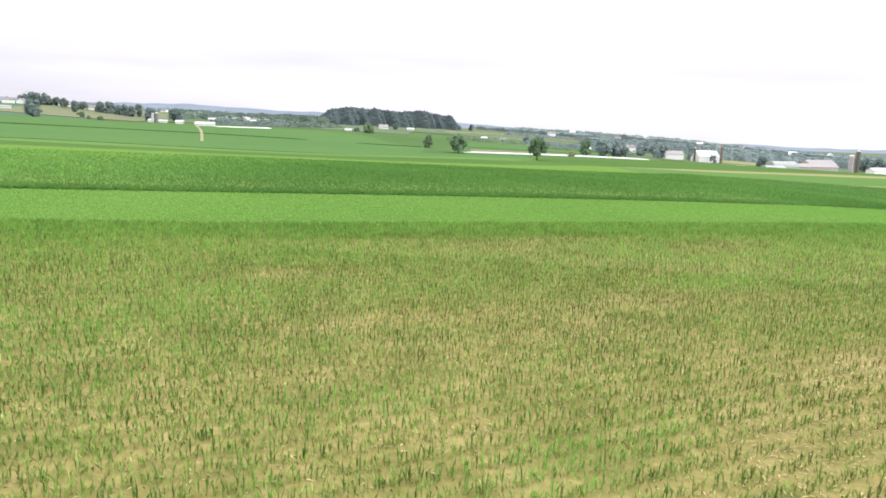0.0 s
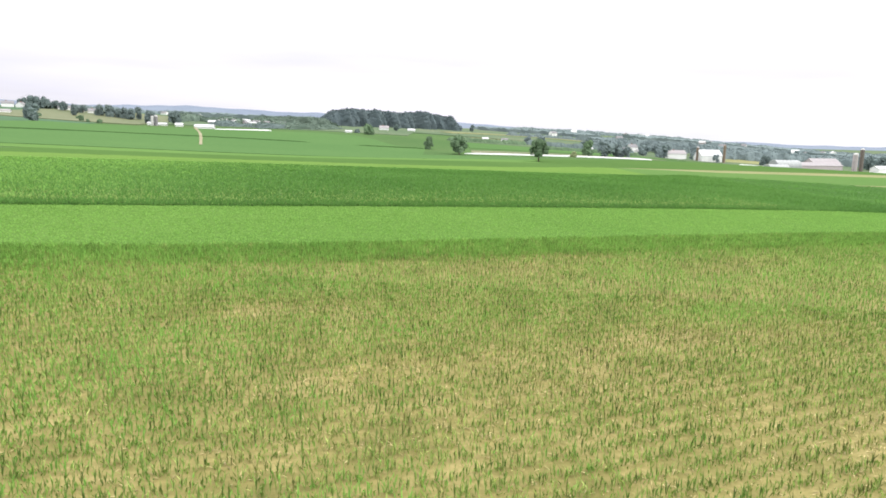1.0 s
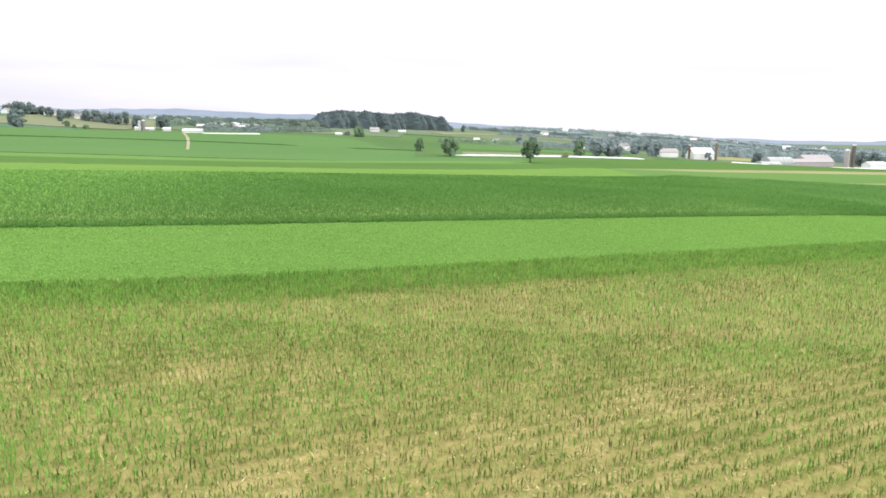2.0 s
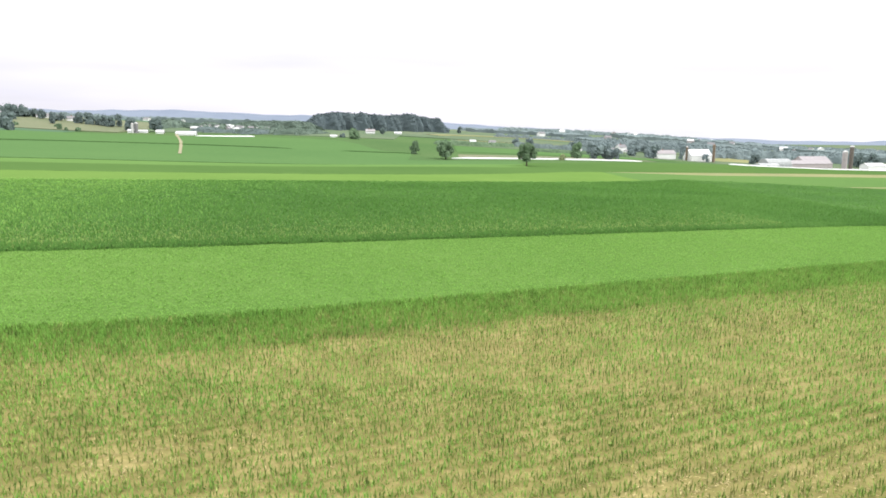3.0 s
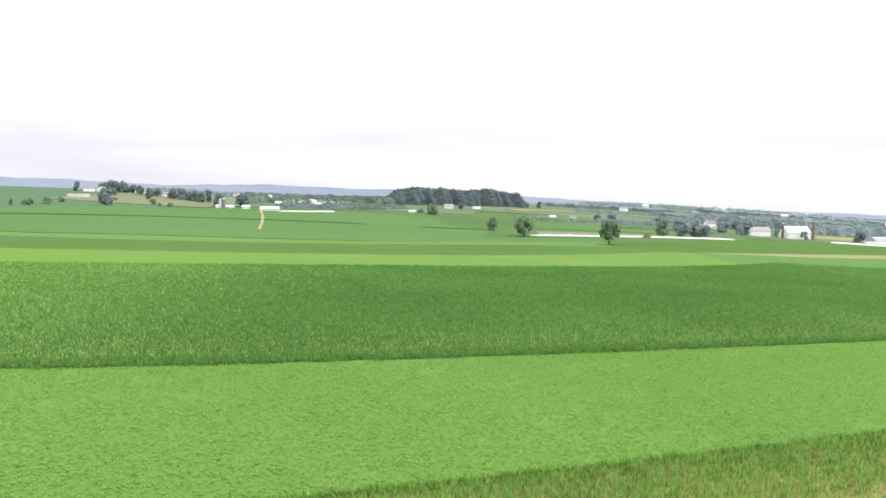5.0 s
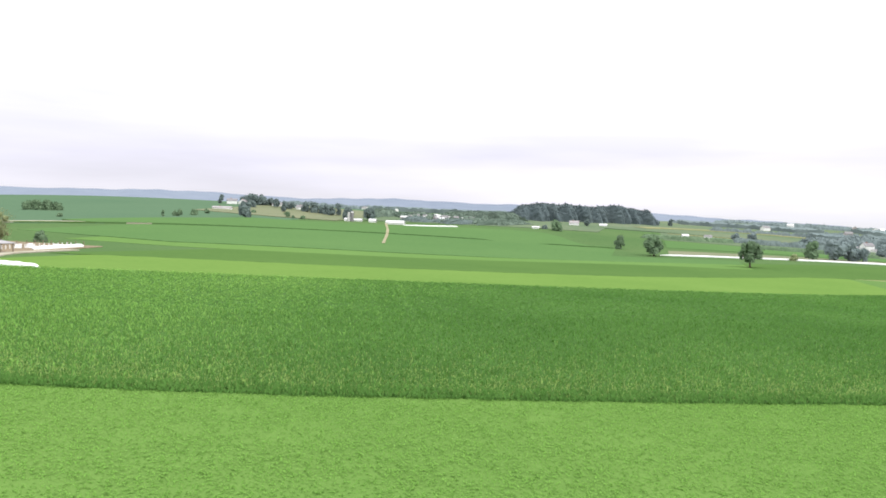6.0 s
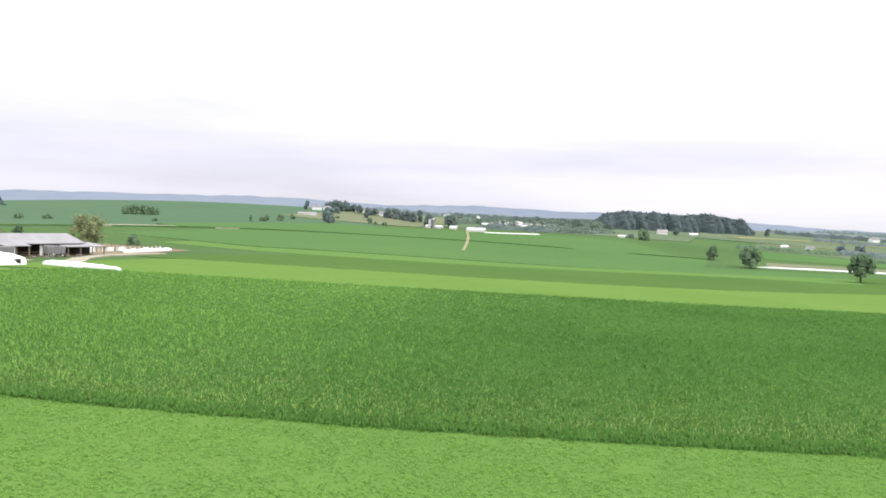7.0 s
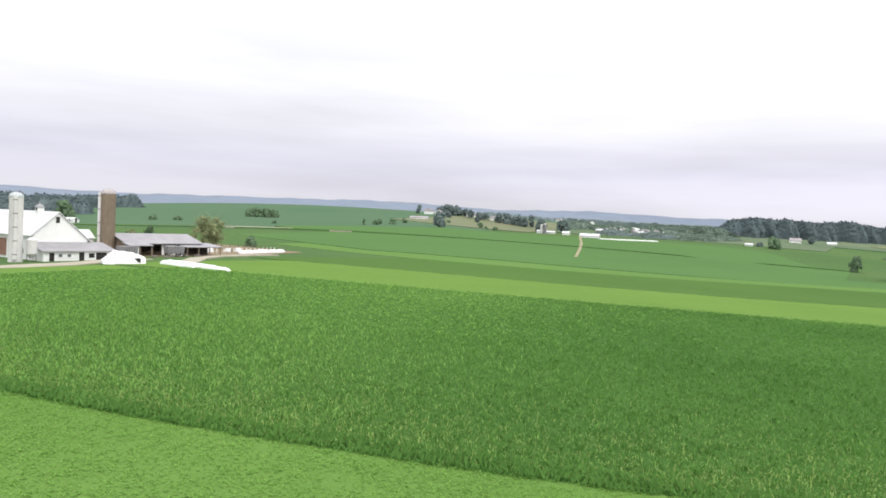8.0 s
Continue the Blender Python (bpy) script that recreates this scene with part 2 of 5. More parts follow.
class Geo:
    """Collects boxes, tubes and panels into one mesh."""

    def __init__(self):
        self.v, self.f = [], []

    def face(self, *pts):
        n = len(self.v)
        self.v += [tuple(p) for p in pts]
        self.f.append(tuple(range(n, n + len(pts))))
        return self

    def prism(self, low, high):
        """Joins two rings of equally many points, with both ends closed."""
        n, k = len(self.v), len(low)
        self.v += [tuple(p) for p in low] + [tuple(p) for p in high]
        self.f += [(n + i, n + (i + 1) % k, n + k + (i + 1) % k, n + k + i) for i in range(k)]
        self.f += [tuple(range(n + k - 1, n - 1, -1)), tuple(range(n + k, n + 2 * k))]
        return self

    def box(self, x0, y0, z0, x1, y1, z1, taper=0.0):
        t = taper
        return self.prism([(x0, y0, z0), (x1, y0, z0), (x1, y1, z0), (x0, y1, z0)], [(x0 + t, y0 + t, z1), (x1 - t, y0 + t, z1), (x1 - t, y1 - t, z1), (x0 + t, y1 - t, z1)])

    def lathe(self, x, y, rings, n=24, a0=0.0):
        """Rings of (radius, z) about an upright axis."""
        base = len(self.v)
        for r, z in rings:
            self.v += [(x + r * math.cos(a0 + 2 * math.pi * i / n), y + r * math.sin(a0 + 2 * math.pi * i / n), z) for i in range(n)]
        for j in range(len(rings) - 1):
            b = base + j * n
            self.f += [(b + i, b + (i + 1) % n, b + n + (i + 1) % n, b + n + i) for i in range(n)]
        self.f += [tuple(range(base + n - 1, base - 1, -1)), tuple(range(base + (len(rings) - 1) * n, base + len(rings) * n))]
        return self

    def tube(self, a, b, ra, rb, n=7):
        a, b = Vector(a), Vector(b)
        q = (b - a).to_track_quat("Z", "Y")
        ring = lambda c, r: [tuple(c + q @ Vector((r * math.cos(2 * math.pi * i / n), r * math.sin(2 * math.pi * i / n), 0))) for i in range(n)]
        return self.prism(ring(a, ra), ring(b, rb))

    def make(self, name, mat, parent=None, label="", smooth=False):
        me = bpy.data.meshes.new(name)
        me.from_pydata(self.v, [], self.f)
        me.update()
        me.materials.append(mat)
        if smooth:
            me.polygons.foreach_set("use_smooth", [True] * len(me.polygons))
        ob = new(name, me)
        ob.parent = parent
        if label:
            ob["label"] = label
        return ob


def base(name, x, y, rz=0.0, dz=0.0):
    """An Empty on the ground that carries the parts of a thing."""
    e = new(name)
    e.empty_display_size = 0.5
    e.matrix_basis = pose(x, y, ground_z(x, y) + dz, 0, 0, rz)
    return e


# ---- the lie of the land ----
BROAD = [-1.3, -7.3, 2.7, 2.4, 0.5, -3.1, -2.4, 27.5, 10.4, 6.8, 2.4, 7.5, 6.8, 2.4, 8.5, -2.6, -11.9, 0.1, 16.2, 10.7, -1.6, -7.0, -14.5, -13.7, -6.3, -0.1, -0.6, -4.0, -4.0, -1.2]
FINE = [-4.1, -3.7, 0.8, -4.7, 2.1, 1.3, -5.7, 1.8, 1.4, 2.5, 0.5, 0.8, 0.4, -5.7, 6.7, -3.7]
HILLS = np.array([(x, y, 315.0) for x in range(-1200, 1201, 480) for y in range(-250, 1800, 480)] + [(x, y, 97.5) for x in range(-240, 241, 160) for y in range(0, 481, 160)])
SWELL = np.array(BROAD + FINE)


def step(a, b, x):
    t = np.clip((np.asarray(x, float) - a) / (b - a), 0, 1)
    return t * t * (3 - 2 * t)


def land(x, y):
    """Height of the ground, for arrays."""
    x, y = np.asarray(x, float), np.asarray(y, float)
    z = np.zeros(np.broadcast(x, y).shape)
    for (hx, hy, s), a in zip(HILLS, SWELL):
        z = z + a * np.exp(-((x - hx) ** 2 + (y - hy) ** 2) / (2 * s * s))
    r = np.hypot(x, y)
    z = z + 2.5 * np.exp(-((x + 333) ** 2 + (y - 617) ** 2) / 9800) + 4.0 * np.exp(-((x + 60) ** 2 + (y - 830) ** 2) / 26000)
    z = z + 1.12 * np.exp(-((x + 141) ** 2 + (y - 132) ** 2) / 4300) - 0.58 * np.exp(-((x + 50) ** 2 + (y - 75) ** 2) / 1250)
    return z - 14.0 * step(1300, 2600, r) * step(-100, 600, x)


def ground_z(x, y):
    return float(land(x, y))


def rough_noise(x, y, scale, seed=0.0):
    """A cheap smooth unevenness between -1 and 1, for arrays."""
    x, y = x * scale + seed, y * scale - seed
    return (np.sin(x * 1.7 + 1.3 * np.sin(y * 1.1)) + np.sin(y * 2.3 + 1.7 * np.sin(x * 0.9 + 2.0)) + 0.5 * np.sin(3.7 * x + 2.9 * y)) / 2.5


def build_ground():
    rad = np.concatenate([[0.0], np.geomspace(3.0, 4700.0, 140)])
    ang = np.linspace(0, 2 * np.pi, 400, endpoint=False)
    rr, aa = np.meshgrid(rad[1:], ang, indexing="ij")
    xs, ys = rr * np.sin(aa), 30 + rr * np.cos(aa)
    v = np.concatenate([[(0, 30, ground_z(0, 30))], np.stack([xs, ys, land(xs, ys)], -1).reshape(-1, 3)])
    n, k = len(ang), len(rad) - 1
    i, j = np.meshgrid(np.arange(k - 1), np.arange(n), indexing="ij")
    q = np.stack([1 + i * n + j, 1 + i * n + (j + 1) % n, 1 + (i + 1) * n + (j + 1) % n, 1 + (i + 1) * n + j], -1).reshape(-1, 4)[:, ::-1]
    ob = mesh_np("ground", v, q, M["grass"], True)
    cap = bmesh.new()
    cap.from_mesh(ob.data)
    cap.verts.ensure_lookup_table()
    for t in range(n):
        cap.faces.new((cap.verts[0], cap.verts[1 + (t + 1) % n], cap.verts[1 + t]))
    cap.to_mesh(ob.data)
    cap.free()
    tag(ob, "rolling green farmland reaching to the horizon", "ground", kind="structure")


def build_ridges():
    """Long wooded ridges on the skyline, with distance haze painted into their colour."""
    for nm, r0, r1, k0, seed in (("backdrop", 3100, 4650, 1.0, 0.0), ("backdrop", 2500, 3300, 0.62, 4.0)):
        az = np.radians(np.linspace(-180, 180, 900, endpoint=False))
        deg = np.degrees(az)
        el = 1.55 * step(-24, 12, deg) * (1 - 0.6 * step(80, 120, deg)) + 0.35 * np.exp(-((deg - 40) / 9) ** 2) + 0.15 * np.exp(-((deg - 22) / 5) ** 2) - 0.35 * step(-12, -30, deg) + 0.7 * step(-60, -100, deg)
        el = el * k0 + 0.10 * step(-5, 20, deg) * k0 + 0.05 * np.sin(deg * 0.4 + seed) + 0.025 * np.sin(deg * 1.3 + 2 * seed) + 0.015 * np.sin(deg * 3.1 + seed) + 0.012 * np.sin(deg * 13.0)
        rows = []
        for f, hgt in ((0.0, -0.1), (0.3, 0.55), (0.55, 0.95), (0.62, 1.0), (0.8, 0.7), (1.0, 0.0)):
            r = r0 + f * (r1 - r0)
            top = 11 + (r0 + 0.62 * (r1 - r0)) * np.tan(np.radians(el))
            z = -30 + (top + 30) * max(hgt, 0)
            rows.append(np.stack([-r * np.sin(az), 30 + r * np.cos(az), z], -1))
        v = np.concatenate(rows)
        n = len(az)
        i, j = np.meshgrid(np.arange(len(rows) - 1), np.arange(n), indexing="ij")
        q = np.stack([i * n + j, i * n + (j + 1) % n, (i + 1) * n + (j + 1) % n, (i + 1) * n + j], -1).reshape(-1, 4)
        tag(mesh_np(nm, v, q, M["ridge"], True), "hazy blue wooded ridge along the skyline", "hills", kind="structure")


# ---- field boundaries (curves across the slope) ----
def edge1(x):
    c = np.clip(x, -40, 45)
    return 49.2 + 0.4942 * c + 0.001414 * c**2 - 8.31e-06 * c**3 + 0.0055 * np.minimum(c + 5, 0) ** 2 + 0.05 * np.minimum(x + 40, 0) + 0.57 * np.maximum(x - 45, 0)


def edge2(x):
    c = np.clip(x, -70, 62)
    return 73.21 + 0.4513 * c + 0.002495 * c**2 - 1.125e-05 * c**3 + 0.30 * np.minimum(x + 70, 0) + 0.52 * np.maximum(x - 62, 0)


def edge3(x):
    c = np.clip(x, -95, 80)
    return 162.7 + 0.6413 * c + 0.002651 * c**2 + 7.308e-06 * c**3 + 0.05 * np.maximum(x - 80, 0) - 8.0 * step(-94, -126, x)


def edge4(x):
    c = np.clip(x, -125, 15)
    return 221.5 + 0.8854 * c + 0.004088 * c**2 + 8.728e-06 * c**3 + 1.0 * np.clip(x - 15, 0, 37) + 0.27 * np.maximum(x - 52, 0)


def edge5(x):
    c = np.clip(x, -165, 30)
    return 301.9 + 0.2220 * c + -0.006324 * c**2 + -2.893e-05 * c**3 + 0.2 * np.maximum(x - 30, 0)


def edge5b(x):
    c = np.clip(x, -165, 40)
    return 320.6 + 0.3111 * c + -0.000454 * c**2 + 3.451e-06 * c**3 + 0.22 * np.maximum(x - 40, 0)


def edge6(x):
    c = np.clip(x, -250, -10)
    return 398.1 + 0.1406 * c + 0.003252 * c**2 + 1.751e-05 * c**3


def field(name, low, high, x0, x1, h, mat, label, category, nx=160, ny=24, bumpy=0.0, wave=0.5, kind="stuff", lumps=0.0, soft=0.0):
    """A crop between two curves: a canopy at its height with sides down to the soil."""
    xs = np.linspace(x0, x1, nx)
    t = np.linspace(0, 1, ny)
    X = np.repeat(xs[:, None], ny, 1)
    Y = low(xs)[:, None] * (1 - t) + high(xs)[:, None] * t
    Z = land(X, Y) + (h(X) if callable(h) else h) + bumpy * rough_noise(X, Y, wave, x0)
    if lumps:
        # clumps of leaves: two sizes of random unevenness
        r = np.random.default_rng(nx)
        one, two = r.normal(size=X.shape), r.normal(size=X.shape)
        for ax in (0, 1):
            one = (np.roll(one, 1, ax) + one + np.roll(one, -1, ax)) / 3
            for _ in range(4):
                two = (np.roll(two, 1, ax) + two + np.roll(two, -1, ax)) / 3
        Z = Z + lumps * (one * 1.1 + two * 2.2)
    Z[:, 0] -= soft
    top = np.stack([X, Y, Z], -1)
    v = top.reshape(-1, 3)
    i, j = np.meshgrid(np.arange(nx - 1), np.arange(ny - 1), indexing="ij")
    q = np.stack([i * ny + j, (i + 1) * ny + j, (i + 1) * ny + j + 1, i * ny + j + 1], -1).reshape(-1, 4)
    border = np.concatenate([np.arange(nx) * ny, (nx - 1) * ny + np.arange(1, ny), (np.arange(nx - 1)[::-1]) * ny + ny - 1, np.arange(1, ny - 1)[::-1]])
    foot = v[border].copy()
    foot[:, 2] = land(foot[:, 0], foot[:, 1]) - 0.1
    n = len(v)
    b2 = np.roll(border, -1)
    k = np.arange(len(border))
    side = np.stack([border, n + k, n + np.roll(k, -1), b2], -1)
    ob = mesh_np(name, np.concatenate([v, foot]), np.concatenate([q, side]), mat, False)
    return tag(ob, label, category, kind=kind)


def ribbon(name, pts, width, h, mat, label, category, kind="structure"):
    """A flat strip along a line on the ground."""
    pts = np.array(pts, float)
    d = np.gradient(pts, axis=0)
    d /= np.linalg.norm(d, axis=1)[:, None]
    s = np.stack([-d[:, 1], d[:, 0]], -1) * width / 2
    # refine along the line so that it follows the ground
    t = np.linspace(0, len(pts) - 1, (len(pts) - 1) * 14 + 1)
    h = np.interp(t, np.linspace(0, len(pts) - 1, np.size(h)), np.ravel(h))
    at = np.stack([np.interp(t, np.arange(len(pts)), pts[:, k]) for k in range(2)], -1)
    sd = np.stack([np.interp(t, np.arange(len(pts)), s[:, k]) for k in range(2)], -1)
    sd *= (1 + 0.12 * np.sin(t * 3.1))[:, None]
    L, R = at + sd, at - sd
    v = np.concatenate([np.c_[L, land(L[:, 0], L[:, 1]) + h], np.c_[R, land(R[:, 0], R[:, 1]) + h], np.c_[L, land(L[:, 0], L[:, 1]) - 0.1], np.c_[R, land(R[:, 0], R[:, 1]) - 0.1]])
    n = len(t)
    k = np.arange(n - 1)
    q = np.concatenate([np.stack([k, n + k, n + k + 1, k + 1], -1), np.stack([k, k + 1, 2 * n + k + 1, 2 * n + k], -1), np.stack([n + k + 1, n + k, 3 * n + k, 3 * n + k + 1], -1)])
    return tag(mesh_np(name, v, q, mat), label, category, kind=kind)


# ---- leaves by the thousand ----
def kites(root, length, width, lean, turn, droop):
    """Narrow four-cornered leaf blades."""
    n = len(root)
    d = np.stack([np.cos(turn), np.sin(turn), np.zeros(n)], -1)
    s = np.stack([-np.sin(turn), np.cos(turn), np.zeros(n)], -1) * (width / 2)[:, None]
    up = np.array([0, 0, 1.0])
    mid = root + (d * np.sin(lean)[:, None] + up * np.cos(lean)[:, None]) * (length * 0.5)[:, None]
    l2 = lean + droop
    tip = mid + (d * np.sin(l2)[:, None] + up * np.cos(l2)[:, None]) * (length * 0.5)[:, None]
    return np.stack([root, mid + s, tip, mid - s], 1).reshape(-1, 3), np.arange(4 * n).reshape(-1, 4)


def leaf_cards(rng, at, size, flat=0.0):
    """Small four-cornered leaves at random angles."""
    n = len(at)
    a = rng.normal(size=(n, 3))
    a[:, 2] *= 1 - flat
    a /= np.linalg.norm(a, axis=1)[:, None]
    c = rng.normal(size=(n, 3))
    c -= (c * a).sum(1)[:, None] * a
    c /= np.linalg.norm(c, axis=1)[:, None]
    s = size[:, None]
    v = np.stack([at - a * s * 0.5, at + c * s * 0.32, at + a * s * 0.5, at - c * s * 0.32], 1).reshape(-1, 3)
    return v, np.arange(4 * n).reshape(-1, 4)


# ---- trees ----
def crown_points(rng, n, w, h, z0, lobes):
    """Points on the outside of a crown made of many overlapping clumps; also the clumps."""
    u = rng.normal(size=(lobes, 3))
    u /= np.linalg.norm(u, axis=1)[:, None]
    k = rng.uniform(0.15, 0.74, lobes)
    rad = rng.uniform(0.14, 0.32, lobes) * min(w, h) * (1.0 if lobes < 20 else 0.8 if lobes < 40 else 0.62)
    up = rng.uniform(0.12, 0.84, lobes)
    wide = np.sqrt(1 - 0.75 * (2 * up - 0.8) ** 2)
    flat_u = u[:, :2] / np.linalg.norm(u[:, :2], axis=1)[:, None]
    cen = np.stack([flat_u[:, 0] * w / 2 * k * wide, flat_u[:, 1] * w / 2 * k * wide, z0 + h * up], -1)
    cen[:, 2] = np.maximum(cen[:, 2], z0 + rad * 0.8)
    pick = rng.choice(lobes, n, p=rad**2 / np.sum(rad**2))
    u = rng.normal(size=(n, 3))
    u /= np.linalg.norm(u, axis=1)[:, None]
    p = cen[pick] + u * (rad[pick] * rng.uniform(0.6, 1.28, n))[:, None]
    p[:, 2] = np.maximum(p[:, 2], z0 + rng.uniform(0, 0.25, n))
    return p, cen, rad


def clumps(rng, cen, rad, k=0.86, nu=9, nv=6):
    """The shaded inside of a crown: small uneven lumps of twigs and leaves."""
    V, Fc, n = [], [], 0
    a, t = np.meshgrid(np.linspace(0, 2 * np.pi, nu, endpoint=False), np.linspace(0.12, np.pi - 0.12, nv), indexing="ij")
    wide = np.where(t > 1.5, np.maximum(np.sin(t), 0.92), np.sin(t))
    unit = np.stack([np.cos(a) * wide, np.sin(a) * wide, np.cos(t) * np.where(t > 1.5, 1.25, 1.0)], -1).reshape(-1, 3)
    i, j = np.meshgrid(np.arange(nu), np.arange(nv - 1), indexing="ij")
    q = np.stack([i * nv + j, i * nv + j + 1, ((i + 1) % nu) * nv + j + 1, ((i + 1) % nu) * nv + j], -1).reshape(-1, 4)
    for c, r in zip(cen, rad):
        V.append(c + unit * r * k * rng.uniform(0.64, 1.14, (len(unit), 1)))
        Fc.append(q + n)
        n += len(unit)
    return np.concatenate(V), np.concatenate(Fc)


def foliage(rng, leaves, w, h, z0, lobes, size, k=0.86, nu=9, nv=6):
    """Points and faces of a whole crown, and its clumps."""
    p, cen, rad = crown_points(rng, leaves, w, h, z0, lobes)
    v, f = leaf_cards(rng, p, size * rng.uniform(0.6, 1.4, leaves))
    v2, f2 = clumps(rng, cen, rad, k, nu, nv)
    return np.concatenate([v, v2]), np.concatenate([f, f2 + len(v)]), cen


def tree(x, y, h, w, label, seed, clear=0.2, leaf="leaf", leaves=900, size=None, lobes=20, name="tree", group="", dense=0.85):
    rng = np.random.default_rng(seed)
    t = base(name, x, y)
    z0 = h * clear
    v, f, cen = foliage(rng, leaves, w, h - z0, z0, lobes, size or 0.055 * h + 0.12, dense)
    g = Geo()
    r = 0.028 * h + 0.04
    top = Vector((rng.uniform(-0.2, 0.2), rng.uniform(-0.2, 0.2), h * 0.55))
    mid = Vector((rng.uniform(-0.1, 0.1), rng.uniform(-0.1, 0.1), h * 0.28))
    g.tube((0, 0, -0.15), (0, 0, 0.25), r * 1.5, r * 1.05, 9).tube((0, 0, 0.2), mid, r * 1.05, r * 0.8, 9).tube(mid, top, r * 0.8, r * 0.3, 8)
    for c in cen[:9]:
        start = mid.lerp(top, rng.uniform(0.0, 0.8))
        g.tube(start, c, r * 0.38, r * 0.08, 5)
    g.make("trunk", M["bark"], t)
    cr = mesh_np("crown", v, f, M[leaf])
    cr.parent = t
    return tag(t, label, "tree", group)


def bush(x, y, w, h, label, seed, leaf="leaf", leaves=260, group=""):
    rng = np.random.default_rng(seed)
    t = base("bush", x, y)
    v, f, cen = foliage(rng, leaves, w, h * 1.1, -0.08 * h, 18, 0.12 * h + 0.12, 1.0)
    g = Geo()
    for c in cen[:5]:
        g.tube((c[0] * 0.15, c[1] * 0.15, -0.1), c, 0.05, 0.015, 5)
    g.make("stems", M["bark"], t)
    cr = mesh_np("foliage", v, f, M[leaf])
    cr.parent = t
    return tag(t, label, "bush", group)


def canopy(name, line, depth, h, tops, label, category, seed, leaf="leaf_far_haze", fill=0.8, crown=5.0, card=1.2, cell=1.7):
    """A closed wood or hedge that nobody could count: one uneven canopy down to the ground, with crowns in it and loose leaves over it."""
    rng = np.random.default_rng(seed)
    line = np.array(line, float)
    seg = np.r_[0, np.cumsum(np.linalg.norm(np.diff(line, axis=0), axis=1))]
    nu, nv = max(6, int(seg[-1] / cell)), max(6, int(depth / cell))
    U, W = np.meshgrid(np.linspace(0, 1, nu), np.linspace(-0.5, 0.5, nv), indexing="ij")
    X, Y = (np.interp(U * seg[-1], seg, line[:, k]) for k in range(2))
    side = np.array([line[0, 1] - line[-1, 1], line[-1, 0] - line[0, 0]]) / np.hypot(*(line[-1] - line[0]))
    wob = 0.16 * np.sin(U * seg[-1] * 0.21 + seed) + 0.10 * np.sin(U * seg[-1] * 0.57 + 2 * seed)
    X, Y = X + side[0] * (W + wob) * depth, Y + side[1] * (W + wob) * depth
    X, Y = X + rng.normal(0, 0.22 * cell, X.shape), Y + rng.normal(0, 0.22 * cell, X.shape)
    # steep at the sides and ends, rounded on top
    near_side = np.minimum(0.5 - np.abs(W), 0.5) * depth
    near_end = np.minimum(U, 1 - U) * seg[-1]
    rise = np.clip(np.minimum(near_side, near_end) / np.minimum(0.6 * h, 0.45 * depth), 0, 1) ** 0.6
    n = max(4, int(seg[-1] * depth / (crown * crown) * 1.6))
    cu, cw, ch, cr = rng.uniform(0, 1, n) * seg[-1], rng.uniform(-0.5, 0.5, n) * depth, rng.uniform(0.55, 1.0, n), crown * rng.uniform(0.6, 1.1, n)
    dome = np.zeros(U.shape)
    for a, b, c, r in zip(cu, cw, ch, cr):
        q = 1 - ((U * seg[-1] - a) ** 2 + (W * depth - b) ** 2) / (r * r)
        dome = np.maximum(dome, c * np.sqrt(np.maximum(q, 0)))
    top = h * np.interp(U, np.linspace(0, 1, len(tops)), tops)
    Z = top * rise * (fill + (1 - fill) * dome) * (1 + rng.normal(0, 0.04, U.shape))
    v = np.stack([X, Y, land(X, Y) + Z - 0.1], -1).reshape(-1, 3)
    i, j = np.meshgrid(np.arange(nu - 1), np.arange(nv - 1), indexing="ij")
    q = np.stack([i * nv + j, (i + 1) * nv + j, (i + 1) * nv + j + 1, i * nv + j + 1], -1).reshape(-1, 4)
    pick = rng.integers(0, len(v), int(2.2 * len(v)))
    at = v[pick] + rng.normal(0, 0.3 * cell, (len(pick), 3))
    at[:, 2] = np.maximum(at[:, 2], land(at[:, 0], at[:, 1]) + 0.3)
    v2, q2 = leaf_cards(rng, at, card * rng.uniform(0.5, 1.3, len(at)), 0.3)
    return tag(mesh_np(name, np.concatenate([v, v2]), np.concatenate([q, q2 + len(v)]), M[leaf]), label, category, kind="stuff")


def woodland(name, line, depth, h, label, seed, leaf="wood_leaf_haze", category="woods", fill=0.5):
    tops = np.random.default_rng(seed + 1).uniform(0.68, 1.08, 4 + int(np.hypot(*(np.array(line[-1]) - line[0])) / 9))
    return canopy(name, line, depth, h, tops, label, category, seed, leaf, fill, 0.45 * h + 1.2, 0.09 * h + 0.3, 0.9 + 0.05 * h)


